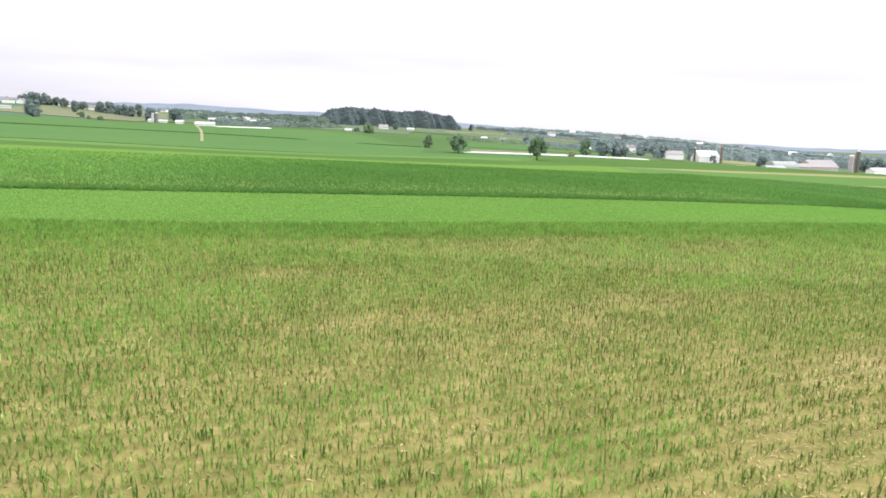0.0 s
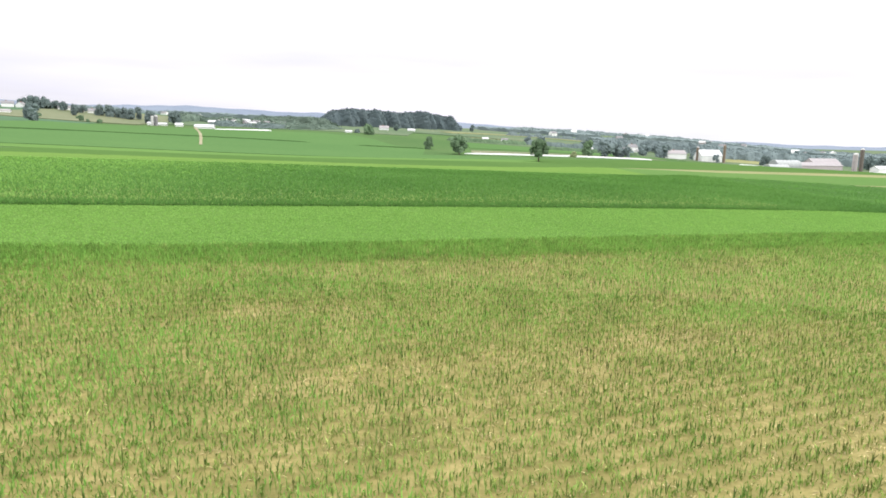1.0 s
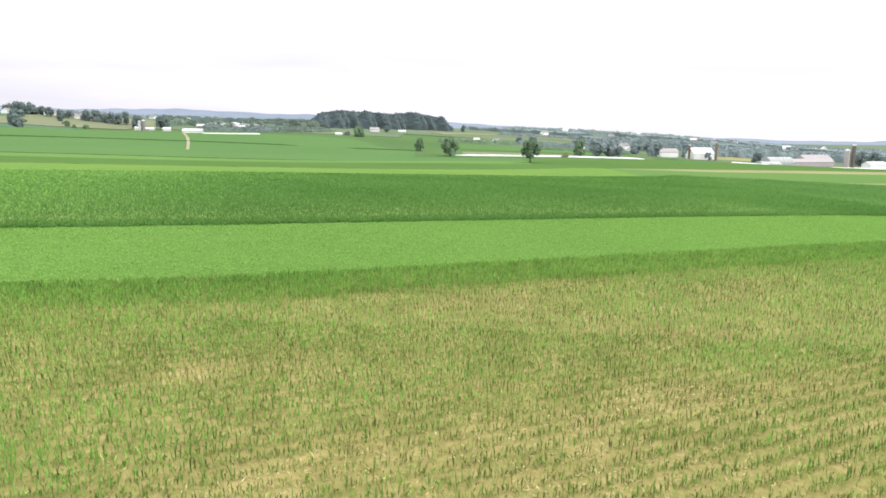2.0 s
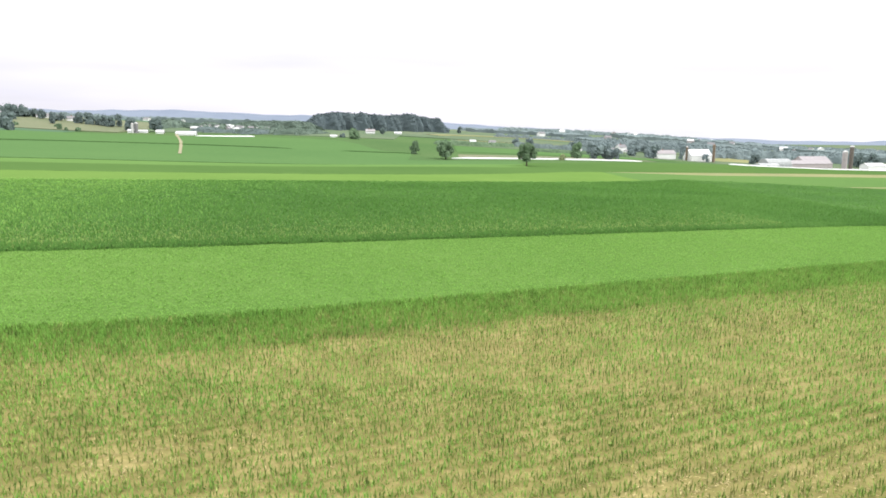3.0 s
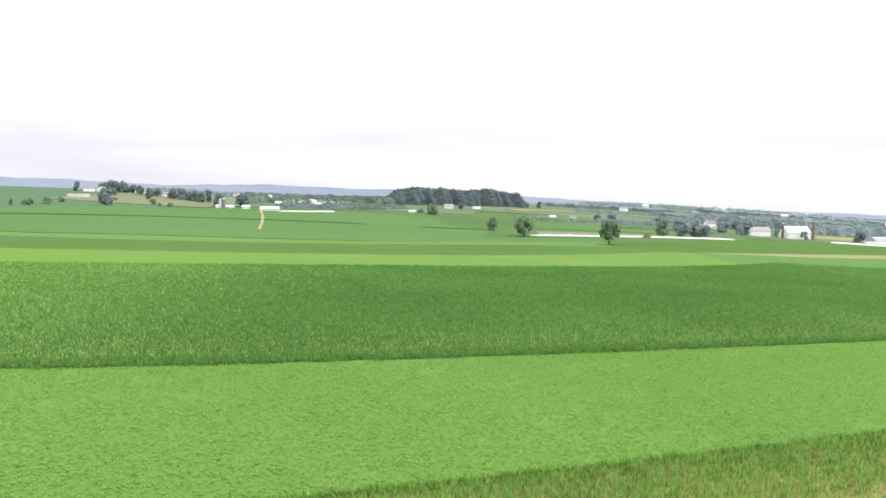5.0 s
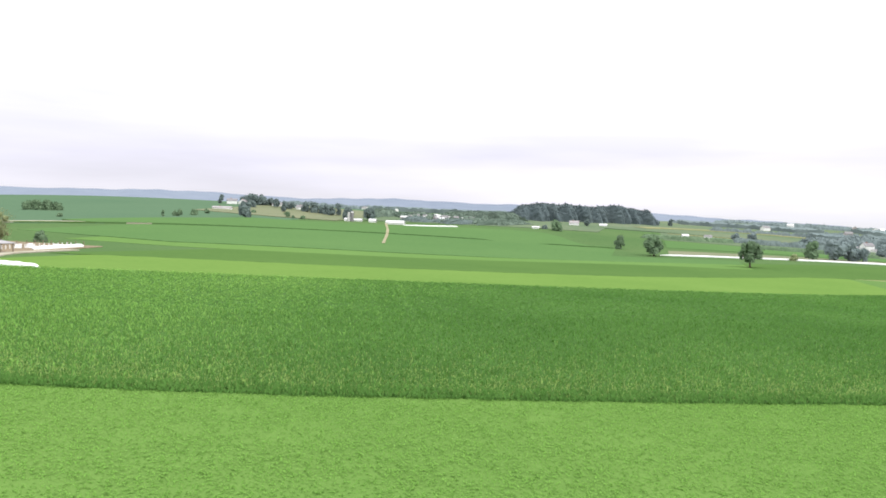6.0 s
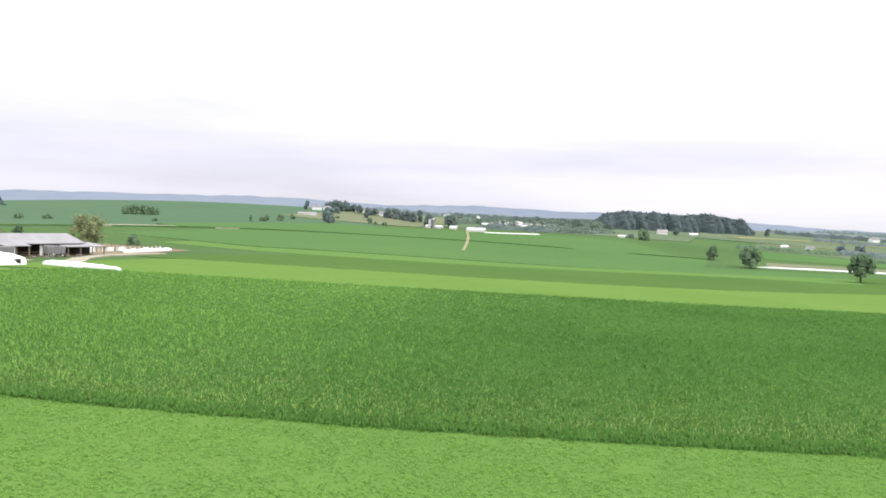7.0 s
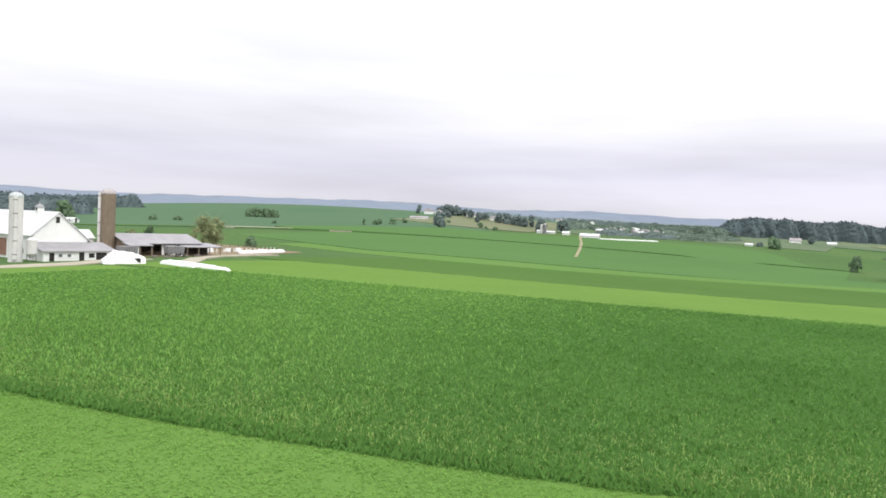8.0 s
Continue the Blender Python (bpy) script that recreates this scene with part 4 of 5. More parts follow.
def cattle_shed(x, y):
    """A long low shed, open in front, with posts, back wall and a lower wing."""
    s = base("cattle_shed", x, y, 0, -0.05)
    L, D, zf, zr = 19.5, 11.0, 2.9, 4.9
    Geo().prism([(0.9, -0.5, zf - 0.08), (0.9, L + 0.5, zf - 0.08), (-D * 0.5, L + 0.5, zr), (-D * 0.5, -0.5, zr)], [(0.9, -0.5, zf + 0.1), (0.9, L + 0.5, zf + 0.1), (-D * 0.5, L + 0.5, zr + 0.18), (-D * 0.5, -0.5, zr + 0.18)]).make("roof", M["metal_grey"], s, "long grey sheet-metal roof slope")
    Geo().prism([(-D * 0.5, -0.5, zr), (-D * 0.5, L + 0.5, zr), (-D - 0.6, L + 0.5, zf - 0.1), (-D - 0.6, -0.5, zf - 0.1)], [(-D * 0.5, -0.5, zr + 0.18), (-D * 0.5, L + 0.5, zr + 0.18), (-D - 0.6, L + 0.5, zf + 0.08), (-D - 0.6, -0.5, zf + 0.08)]).make("roof", M["metal_grey"], s)
    g = Geo().box(-D, 0, 0, -D + 0.15, L, zf)
    for yy in (0.0, L):
        g.prism([(-D, yy - 0.08, 0), (0, yy - 0.08, 0), (0, yy - 0.08, zf), (-D * 0.5, yy - 0.08, zr - 0.05), (-D, yy - 0.08, zf)], [(-D, yy + 0.08, 0), (0, yy + 0.08, 0), (0, yy + 0.08, zf), (-D * 0.5, yy + 0.08, zr - 0.05), (-D, yy + 0.08, zf)])
    g.make("wall", M["wood"], s)
    for i in range(7):
        yy = 0.1 + i * (L - 0.2) / 6
        Geo().box(-0.12, yy - 0.11, -0.1, 0.12, yy + 0.11, zf + 0.02).make("post", M["white" if i in (0, 4) else "wood"], s)
    Geo().box(-0.06, 9.0, 0, 0.02, 12.6, 2.6).make("panel", M["white"], s, "pale closed panel in the front")
    for k in range(2):
        Geo().tube((-0.2, 0.2, 0.5 + 0.5 * k), (-0.2, L - 0.2, 0.5 + 0.5 * k), 0.05, 0.05, 6).make("rail", M["wood"], s)
    # lower wing at the end
    Geo().prism([(3.6, L - 6.5, 2.15), (3.6, L + 4.2, 2.15), (-2.2, L + 4.2, 2.85), (-2.2, L - 6.5, 2.85)], [(3.6, L - 6.5, 2.3), (3.6, L + 4.2, 2.3), (-2.2, L + 4.2, 3.0), (-2.2, L - 6.5, 3.0)]).make("wing_roof", M["metal_grey"], s)
    for i in range(4):
        Geo().box(3.1, L - 6.0 + i * 3.2, -0.1, 3.3, L - 5.8 + i * 3.2, 2.2).make("post", M["wood"], s)
    # Back wall in the near-black interior colour, as shade under the wing roof.
    Geo().box(-2.1, L + 0.2, 0, -1.95, L + 4.0, 2.7).make("wing_wall", M["dark"], s)
    # small front roof at the other end
    Geo().prism([(3.4, -1.2, 2.5), (3.4, 4.6, 2.5), (0.3, 4.6, 3.1), (0.3, -1.2, 3.1)], [(3.4, -1.2, 2.62), (3.4, 4.6, 2.62), (0.3, 4.6, 3.25), (0.3, -1.2, 3.25)]).make("porch_roof", M["metal_grey"], s)
    Geo().box(2.9, -1.0, 0, 3.05, 1.2, 2.55).make("porch_wall", M["white"], s)
    for yy in (1.6, 4.3):
        Geo().box(2.9, yy - 0.08, -0.1, 3.06, yy + 0.08, 2.56).make("post", M["wood"], s)
    return tag(s, "long low open-fronted cattle shed with grey metal roof", "shed")


cattle_shed(-142.3, 129.2)


def wagon(x, y, rz):
    w = base("feed_wagon", x, y, rz, 0.05)
    b = Geo().prism([(-1.9, -0.75, 0.7), (1.9, -0.75, 0.7), (1.9, 0.75, 0.7), (-1.9, 0.75, 0.7)], [(-2.1, -1.1, 2.4), (2.1, -1.1, 2.4), (2.1, 1.1, 2.4), (-2.1, 1.1, 2.4)]).make("body", M["metal_grey"], w)
    for i in range(6):
        xx = -1.8 + i * 0.72
        Geo().box(xx - 0.04, -1.13, 0.75, xx + 0.04, -1.03, 2.45).make("rib", M["metal_grey"], b)
    for sx in (-1.3, 1.3):
        for sy in (-0.95, 0.95):
            wh = Geo()
            wh.prism([(sx + 0.42 * math.cos(a), sy - 0.12, 0.4 + 0.42 * math.sin(a)) for a in np.linspace(0, 6.283, 15)[:-1]], [(sx + 0.42 * math.cos(a), sy + 0.12, 0.4 + 0.42 * math.sin(a)) for a in np.linspace(0, 6.283, 15)[:-1]])
            wo = wh.make("wheel", M["dark"], w)
            Geo().prism([(sx + 0.2 * math.cos(a), sy - 0.14, 0.4 + 0.2 * math.sin(a)) for a in np.linspace(0, 6.283, 11)[:-1]], [(sx + 0.2 * math.cos(a), sy + 0.14, 0.4 + 0.2 * math.sin(a)) for a in np.linspace(0, 6.283, 11)[:-1]]).make("rim", M["metal_white"], wo)
    Geo().tube((2.0, 0, 0.6), (3.6, 0, 0.35), 0.06, 0.05, 6).make("drawbar", M["hoop"], w)
    return tag(w, "grey metal feed wagon parked before the shed", "wagon")


wagon(-137.9, 138.4, 82)
wagon(-138.6, 127.2, 100)
rj = np.random.default_rng(5)
for i in range(9):
    x, y = -135.6 - rj.uniform(0, 3.2), 129.7 + i * 2.3 + rj.uniform(-0.6, 0.6)
    s = rj.uniform(0.5, 1.1)
    p = base("pallet_pile", x, y, rj.uniform(0, 180), 0.02)
    for k in range(3):
        Geo().box(-0.6 * s, -0.5 * s, 0.16 * k, 0.6 * s, 0.5 * s, 0.16 * k + 0.11).make("board", M["wood" if (i + k) % 3 else "metal_grey"], p)
    tag(p, "small pile of weathered boards in the yard", "boards", "yard clutter")


def fence(pts, n, label, h=1.3, mat="white"):
    """Posts along a line, with two thin rails."""
    pts = np.array(pts, float)
    f = new("fence")
    f.empty_display_size = 0.5
    t = np.linspace(0, len(pts) - 1, n)
    xy = np.stack([np.interp(t, np.arange(len(pts)), pts[:, k]) for k in range(2)], -1)
    at = [Vector((x, y, ground_z(x, y))) for x, y in xy]
    me = Geo().box(-0.09, -0.09, -0.2, 0.09, 0.09, h, 0.01).make("post", M[mat], f)
    me.matrix_basis = Matrix.Translation(at[0])
    for p in at[1:]:
        o = new("post", me.data)
        o.parent = f
        o.matrix_basis = Matrix.Translation(p)
    for k in (0.45, 0.9):
        g = Geo()
        for a, b in zip(at, at[1:]):
            g.tube(a + Vector((0, 0, h * k)), b + Vector((0, 0, h * k)), 0.025, 0.025, 5)
        g.make("rail", M["wood"], f)
    return tag(f, label, "fence")


fence([(-151.1, 156.2), (-159.1, 174.2), (-164.1, 194.2)], 20, "white-posted fence round the bare barnyard", 1.2)
fence([(-173.1, 150.2), (-181.1, 170.2), (-181.1, 194.2), (-166.1, 201.2)], 22, "grey wooden fence behind the barnyard", 1.2, "wood")
rk = np.random.default_rng(8)
for i in range(5):
    x, y = -151.1 - rk.uniform(0, 16), 162.2 + i * 4.4 + rk.uniform(-1, 1)
    c = base("calf_hutch", x, y, rk.uniform(0, 360), 0.02)
    Geo().prism([(-0.9, -0.6, 0), (0.9, -0.6, 0), (0.9, 0.6, 0), (-0.9, 0.6, 0)], [(-0.7, -0.4, 1.2), (0.7, -0.4, 1.3), (0.7, 0.4, 1.3), (-0.7, 0.4, 1.2)]).make("shell", M["plastic"], c)
    # Dark panel paints the shade in the hutch's doorway.
    Geo().prism([(0.86, -0.35, 0.0), (0.86, 0.35, 0.0), (0.74, 0.3, 0.95), (0.74, -0.3, 0.95)], [(0.93, -0.35, 0.0), (0.93, 0.35, 0.0), (0.80, 0.3, 0.95), (0.80, -0.3, 0.95)]).make("opening", M["dark"], c)
    tag(c, "small white plastic calf hutch in the yard", "hutch", "calf hutches")
silage_bag([(-118.6, 122.4), (-107.1, 121.6), (-96, 119.4)], 0.55, "long white plastic silage bag beside the hay strip", 1)
silage_bag([(-117.2, 120.6), (-112.0, 120.5), (-105.6, 119.6)], 0.5, "white plastic silage bag lying by another", 2)
silage_bag([(-148.9, 166.7), (-153.1, 179.2), (-158.1, 192.7)], 0.65, "long white plastic silage bag along the fence", 3)
tree(-182.6, 183.2, 11.6, 13.2, "broad olive-green tree with thin crown by the barnyard", 11, 0.04, "leaf_olive", 5200, 0.30, 60, dense=0.4)
bush(-186.4, 203.8, 4.2, 3.4, "round dark bush behind the barnyard", 12)
tree(-237.1, 198.7, 4.4, 4.4, "small round tree behind the cattle shed", 13, 0.12, "leaf", 420, 0.4, 9)
tree(-226.1, 184.2, 4.0, 5.0, "low olive tree behind the cattle shed", 14, 0.12, "leaf_olive", 380, 0.4, 9)

# ---- hill field and the far left ----
for x, y, w, h, s in ((-355, 353.5, 8.5, 5.2, 1), (-352, 357, 9, 5.8, 2), (-348.4, 361, 9, 5.6, 3), (-345.2, 364.5, 8, 5.0, 4)):
    bush(x, y, w, h, "dark bush in a clump on the hill field", 40 + s, "leaf", 500, "hill clump")
bush(-290.4, 313.3, 4.4, 2.0, "small low bush on the hill field", 45, "leaf", 140)
bush(-327, 262, 5.0, 3.2, "small dark bush on the far slope", 46, "leaf", 200)
bush(-321, 273, 5.5, 2.4, "small dark bush on the far slope", 47, "leaf", 200)
tree(-343, 224, 9.5, 13.5, "broad dark tree behind the barn", 24, 0.04, "leaf", 1100, 0.5, 26)
woodland("woodland", [(-398, 178), (-420, 232), (-430, 262)], 30, 9, "dark trees behind the farm", 25)
woodland("woodland", [(-540, 362), (-522, 386)], 22, 12, "dark wood edge on the far slope", 26)
woodland("woodland", [(-420, 215), (-400, 250), (-385, 262)], 24, 9, "dark trees behind the farm", 21)
woodland("woodland", [(-560, 250), (-540, 330), (-560, 380)], 50, 12, "dark wooded slope behind the farm", 22)
woodland("woodland", [(-800, 240), (-790, 420)], 70, 15, "far wooded slope behind the farm", 23)
gable_house("house", -446, 262, 30, 9, 7, 3.2, 1.8, "pink", "shingle", "pale farmhouse among dark trees", "house", 3, True)
gable_house("house", -570, 330, 60, 9, 7, 3.4, 2.0, "white", "shingle", "white house among far trees", "house", 3, True)

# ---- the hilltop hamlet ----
tree(-271.3, 456, 12.8, 12.6, "big dark tree at the foot of the hill", 51, 0.06, "leaf_far_haze", 900, 0.7)
hill = [(-352, 596, 11, 12), (-340, 592, 10, 10), (-364, 600, 9, 9), (-318, 580, 8, 7), (-306, 574, 8, 8), (-282, 566, 9, 9), (-272, 563, 10, 9), (-262, 560, 8, 7), (-330, 560, 6, 6), (-292, 545, 5, 5), (-251, 552, 9, 8), (-246, 556, 12, 5), (-380, 585, 9, 6), (-346, 600, 10, 11), (-334, 596, 8, 8), (-312, 586, 7, 8), (-300, 575, 7, 6), (-276, 570, 8, 9), (-267, 566, 8, 8), (-258, 558, 9, 9), (-240, 560, 8, 8), (-324, 588, 7, 6)]
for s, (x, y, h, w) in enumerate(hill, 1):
    tree(x, y, h, w, "dark round-headed tree on the hilltop", 60 + s, 0.02, "leaf_far_haze", 420, 0.7, 14, group="hilltop trees")
for x, y, w, h, s in ((-300, 512, 4, 3, 1), (-262, 500, 4, 4.5, 2), (-256, 497, 4, 2.2, 3), (-246, 494, 5, 2.6, 4), (-275, 520, 3, 2.4, 5), (-303, 424, 9, 3.6, 6), (-300, 437, 5, 4.4, 7), (-288.6, 390.6, 2.2, 4.6, 8), (-307, 447, 7, 3.0, 9), (-293, 409, 8, 2.6, 10), (-312, 468, 5, 3.4, 11)):
    bush(x, y, w, h, "small dark shrub in the dry pasture", 80 + s, "leaf", 260, "pasture shrubs")
for x, y, rz, w, d, h, r, roof, lab in ((-326, 598, 20, 12, 7, 2.4, 1.6, "shingle", "low white house on the hilltop"), (-312, 592, 10, 10, 6, 2.2, 1.4, "shingle", "long white house on the hilltop"), (-296, 584, 25, 8, 6, 2.6, 1.6, "shingle", "white house with grey roof on the hilltop"), (-370, 588, 30, 9, 6, 3.0, 2.0, "shingle", "tall white house at the end of the hill"), (-362, 594, 100, 8, 6, 2.4, 2.0, "red_roof", "white house with dull pinkish roof on the hill"), (-334, 520, 24, 15, 6, 1.5, 1.1, "red_roof", "long low house with dull pinkish roof on the slope")):
    gable_house("house", x, y, rz, w, d, h, r, "white", roof, lab, "house", 0, True, group="hilltop houses")

# ---- sheds at the end of the dirt track ----
gable_house("farm_shed", -173.0, 498, 8, 13.0, 6, 1.4, 1.3, "white", "metal_white", "long white metal shed at the end of the track", "shed", 0)
gable_house("farm_shed", -209.2, 513, 8, 6.0, 4, 1.2, 0.8, "white", "metal_white", "small white shed by the silo", "shed", 0)
gable_house("farm_shed", -196.6, 512, 8, 5.0, 4, 1.4, 1.1, "white", "metal_white", "small white gabled shed", "shed", 0)
gable_house("farm_shed", -216.0, 509, 8, 4, 4, 1.5, 0.9, "white", "metal_white", "little white shed by the silos", "shed", 0)
silo(-211.5, 507, 1.2, 7.6, "shingle", "concrete", "small grey silo by the sheds", 0, False)
silo(-214.2, 507, 1.0, 7.0, "concrete", "concrete", "small pale silo by the sheds", 0, False)
tree(-205, 526, 10.5, 13, "dark spreading tree behind the sheds", 91, 0.08, "leaf_far_haze", 700, 0.75)
tree(-222, 524, 9, 10, "dark tree behind the sheds", 92, 0.08, "leaf_far_haze", 500, 0.75)
silage_bag([(-162.0, 484.0), (-143, 491), (-125.7, 499)], 0.42, "very long white plastic row along the field", 4)

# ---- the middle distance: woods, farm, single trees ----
canopy("woodland", [(-122, 690), (-92, 712), (-62, 735), (-30, 752), (6, 772)], 44, 17.6, [0.42, 0.86, 0.93, 1.0, 0.93, 0.98, 0.90, 0.78, 0.98, 1.0, 0.93, 0.86, 0.66], "dark dense wood on the rise", "woods", 101, "wood_leaf_haze", 0.66, 6.0, 1.5, 1.3)
canopy("woodland", [(-172, 640), (-150, 655), (-118, 680)], 60, 7.6, [0.5, 0.9, 0.6, 1.0, 0.7, 0.9, 1.0], "scrubby lighter trees beside the wood", "woods", 102, "leaf_scrub_haze", 0.45, 5.0, 1.1, 1.2)
canopy("woodland", [(-150, 575), (-122, 575), (-96, 560)], 54, 4.2, [0.5, 1.0, 0.5, 0.9, 0.6, 1.0, 0.4], "low ragged scrub before the wood", "woods", 103, "leaf_scrub_haze", 0.3, 3.6, 0.9, 1.1)
canopy("woodland", [(-238, 600), (-200, 618), (-150, 640)], 50, 6.4, [0.8, 1.0, 0.4, 0.8, 0.3, 0.8, 0.5], "dark trees among the valley houses", "woods", 104, "leaf_scrub_haze", 0.3, 4.5, 1.1, 1.2)
canopy("woodland", [(-188, 556), (-160, 552), (-128, 540)], 24, 4.6, [0.6, 1.0, 0.5, 0.8, 1.0, 0.6], "low dark shrubs behind the white row", "woods", 107, "leaf_far_haze", 0.3, 3.5, 1.0)
tree(27, 758, 8.0, 5.6, "single dark tree beyond the wood", 105, 0.08, "leaf_far_haze", 500, 0.7, 12)
bush(12, 752, 6, 4.0, "low dark bush at the end of the wood", 106, "leaf_far_haze", 200)
gable_house("farm_shed", -74.6, 529, 5, 4.8, 4, 1.0, 0.6, "white", "metal_white", "small white-roofed shed at the field edge", "shed", 0)
tree(-57.5, 512, 7.6, 9.6, "round dark tree before the farmhouse", 111, 0.02, "leaf", 800, 0.6, 30, dense=0.95)
bush(-68, 528, 5, 3, "dark bush by the white shed", 112, "leaf_far_haze", 160)
gable_house("house", -58, 640, 10, 8, 6, 2.2, 1.8, "white", "red_roof", "white farmhouse with dull pinkish roof before the wood", "house", 0, True)
gable_house("house", -34, 660, 5, 6.5, 4.5, 1.2, 1.0, "white", "metal_white", "white long house before the wood", "house", 0)
tree(-47, 636, 7, 6, "dark tree beside the farmhouse", 113, 0.1, "leaf_far_haze", 300, 0.6)
tree(-10.0, 396.5, 7.4, 5.4, "slim dark tree on the field edge", 121, 0.03, "leaf", 1100, 0.40, 26, dense=0.95)
tree(6.7, 364.5, 10.6, 10.6, "full round dark tree at the end of the white line", 122, 0.06, "leaf", 2400, 0.42, 64)
tree(42.0, 317.0, 10.8, 10.2, "single spreading tree with bare trunk", 123, 0.22, "leaf", 2200, 0.42, 60)
tree(80.5, 395.7, 9.2, 8.0, "round tree behind the white line", 124, 0.1, "leaf", 700, 0.5, 12)
tree(92.5, 405, 10.8, 10.5, "dark tree in a small group", 125, 0.08, "leaf_belt_haze", 800, 0.55, 14, group="tree group")
tree(99.5, 408, 10.6, 10.0, "dark tree in a small group", 126, 0.08, "leaf_belt_haze", 700, 0.55, 14, group="tree group")
tree(104.4, 404, 8.6, 5.2, "slimmer dark tree in a small group", 127, 0.06, "leaf_belt_haze", 500, 0.5, 10, group="tree group")
tree(159.8, 510, 11.4, 8.4, "tall dark tree near the far houses", 128, 0.1, "leaf_belt_haze", 600, 0.6, 12)
bush(69, 379, 4.0, 3.2, "small pale shrub behind the white line", 129, "leaf_olive", 120)
silage_bag([(9.5, 369.0), (45, 376.5), (80, 384.5), (116, 392.5)], 0.38, "very long white plastic row behind the single tree", 5)
woodland("hedge", [(0, 500), (35, 506), (60, 530)], 7, 3.2, "dark hedge with scrub across the slope", 131, "leaf", "hedge")
woodland("hedge", [(62, 470), (95, 478), (135, 486)], 6, 2.8, "low green hedge across the slope", 133, "leaf", "hedge")
woodland("hedge", [(62, 540), (100, 548), (150, 560)], 10, 4.2, "dark hedge with scrub across the slope", 132, "leaf_far_haze", "hedge")
gable_house("farm_shed", 106, 520, 10, 5, 4, 1.8, 0.9, "white", "metal_white", "small white shed below the slope", "shed", 0)
for x, y, rz, w in ((30.7, 560, 10, 4.2), (48, 580, 15, 5), (103, 556, 20, 4), (162, 586, 30, 6), (151, 600, 20, 5)):
    gable_house("house", x, y, rz, w, 3.6, 1.3, 1.0, "white", "shingle" if w > 4.5 else "metal_white", "small pale house along the far hedge", "house", 0, False, 1, group="hedge houses")
tree(76, 560, 7.5, 9, "dark round tree in the far hedge", 134, 0.04, "leaf_belt_haze", 420, 0.6, 12)
tree(66, 566, 6.0, 8, "dark round tree in the far hedge", 135, 0.04, "leaf_belt_haze", 380, 0.6, 12)
tree(112, 566, 6.5, 9, "dark round tree in the far hedge", 136, 0.04, "leaf_belt_haze", 380, 0.6, 12)

# ---- far farms on the other side ----
gable_house("barn", 197.3, 525, 12, 17, 11, 4.6, 4.2, "white", "metal_white", "white-roofed barn between two silos", "barn", 0)
silo(208.0, 521.5, 1.0, 13.4, "stave", "stave", "slim brown silo beside the white-roofed barn", 0, False)
silo(188.6, 523.5, 0.9, 10.6, "stave", "concrete", "brown silo beside the white-roofed barn", 0, False)
tree(200.0, 514.5, 6.6, 7.6, "round dark tree before the barn", 141, 0.08, "leaf_belt_haze", 420, 0.5, 10)
tree(184.0, 521.0, 8.0, 5.0, "dark tree by the silo", 142, 0.08, "leaf_belt_haze", 320, 0.5, 10)
gable_house("house", 172.0, 524, 8, 14, 8, 4.0, 2.4, "white", "red_roof", "pale pinkish house beside the barn", "house", 0, True)
tree(150.0, 528, 8.6, 12.5, "broad dark tree near the far houses", 145, 0.04, "leaf_belt_haze", 520, 0.65, 14)
tree(161.0, 526, 8.2, 9.5, "broad dark tree near the far houses", 146, 0.04, "leaf_belt_haze", 420, 0.65, 14)
gable_house("dome_house", 157.0, 590, 20, 7, 6, 4.0, 2.2, "white", "shingle", "tall white house beyond the trees", "house", 0, True)
tree(168, 592, 9, 10, "dark tree beside the tall white house", 143, 0.06, "leaf_belt_haze", 420, 0.7, 10)
tree(180, 596, 9, 11, "dark tree beside the tall white house", 144, 0.06, "leaf_belt_haze", 420, 0.7, 10)
silo(303.0, 516, 1.8, 14.0, "pink", "concrete", "tall pale pinkish silo with pale cap", 0, True)
silo(309.5, 519, 1.45, 17.6, "hoop", "concrete", "tall dark slender silo", 0, False)
gable_house("farm_building", 272.0, 516, 14, 44, 10, 3.2, 2.2, "pink", "red_roof", "long low pinkish farm building", "barn", 0)
gable_house("farm_building", 286.0, 530, 14, 24, 12, 4.6, 3.6, "pink", "red_roof", "large pinkish barn behind the long building", "barn", 0)


def greenhouse(x, y, rz, L, w, h, label):
    g = base("greenhouse", x, y, rz)
    k = 12
    ring = [(w / 2 * math.cos(math.pi * i / (k - 1)), h * abs(math.sin(math.pi * i / (k - 1))) ** 0.8) for i in range(k)]
    Geo().prism([(-L / 2, a, z) for a, z in ring], [(L / 2, a, z) for a, z in ring]).make("film", M["poly"], g)
    for j in range(7):
        xx = -L / 2 + j * L / 6
        hp = Geo()
        for (a0, z0), (a1, z1) in zip(ring, ring[1:]):
            hp.tube((xx, a0 * 1.01, z0 * 1.01), (xx, a1 * 1.01, z1 * 1.01), 0.06, 0.06, 5)
        hp.make("hoop", M["metal_white"], g)
    Geo().box(L / 2 + 0.01, -0.6, 0, L / 2 + 0.08, 0.6, 2.1).make("door", M["white"], g)
    return tag(g, label, "greenhouse")


greenhouse(246, 505, 14, 20, 11, 6.0, "tall pale plastic-covered greenhouse")
greenhouse(236, 497, 14, 16, 8, 2.6, "low pale plastic-covered greenhouse")
gable_house("farm_shed", 330, 525, 14, 16, 8, 3.2, 1.8, "white", "metal_white", "white shed beside the tall silos", "shed", 0)
gable_house("farm_shed", 348, 530, 14, 12, 7, 2.8, 1.8, "white", "metal_white", "white shed beside the tall silos", "shed", 0)
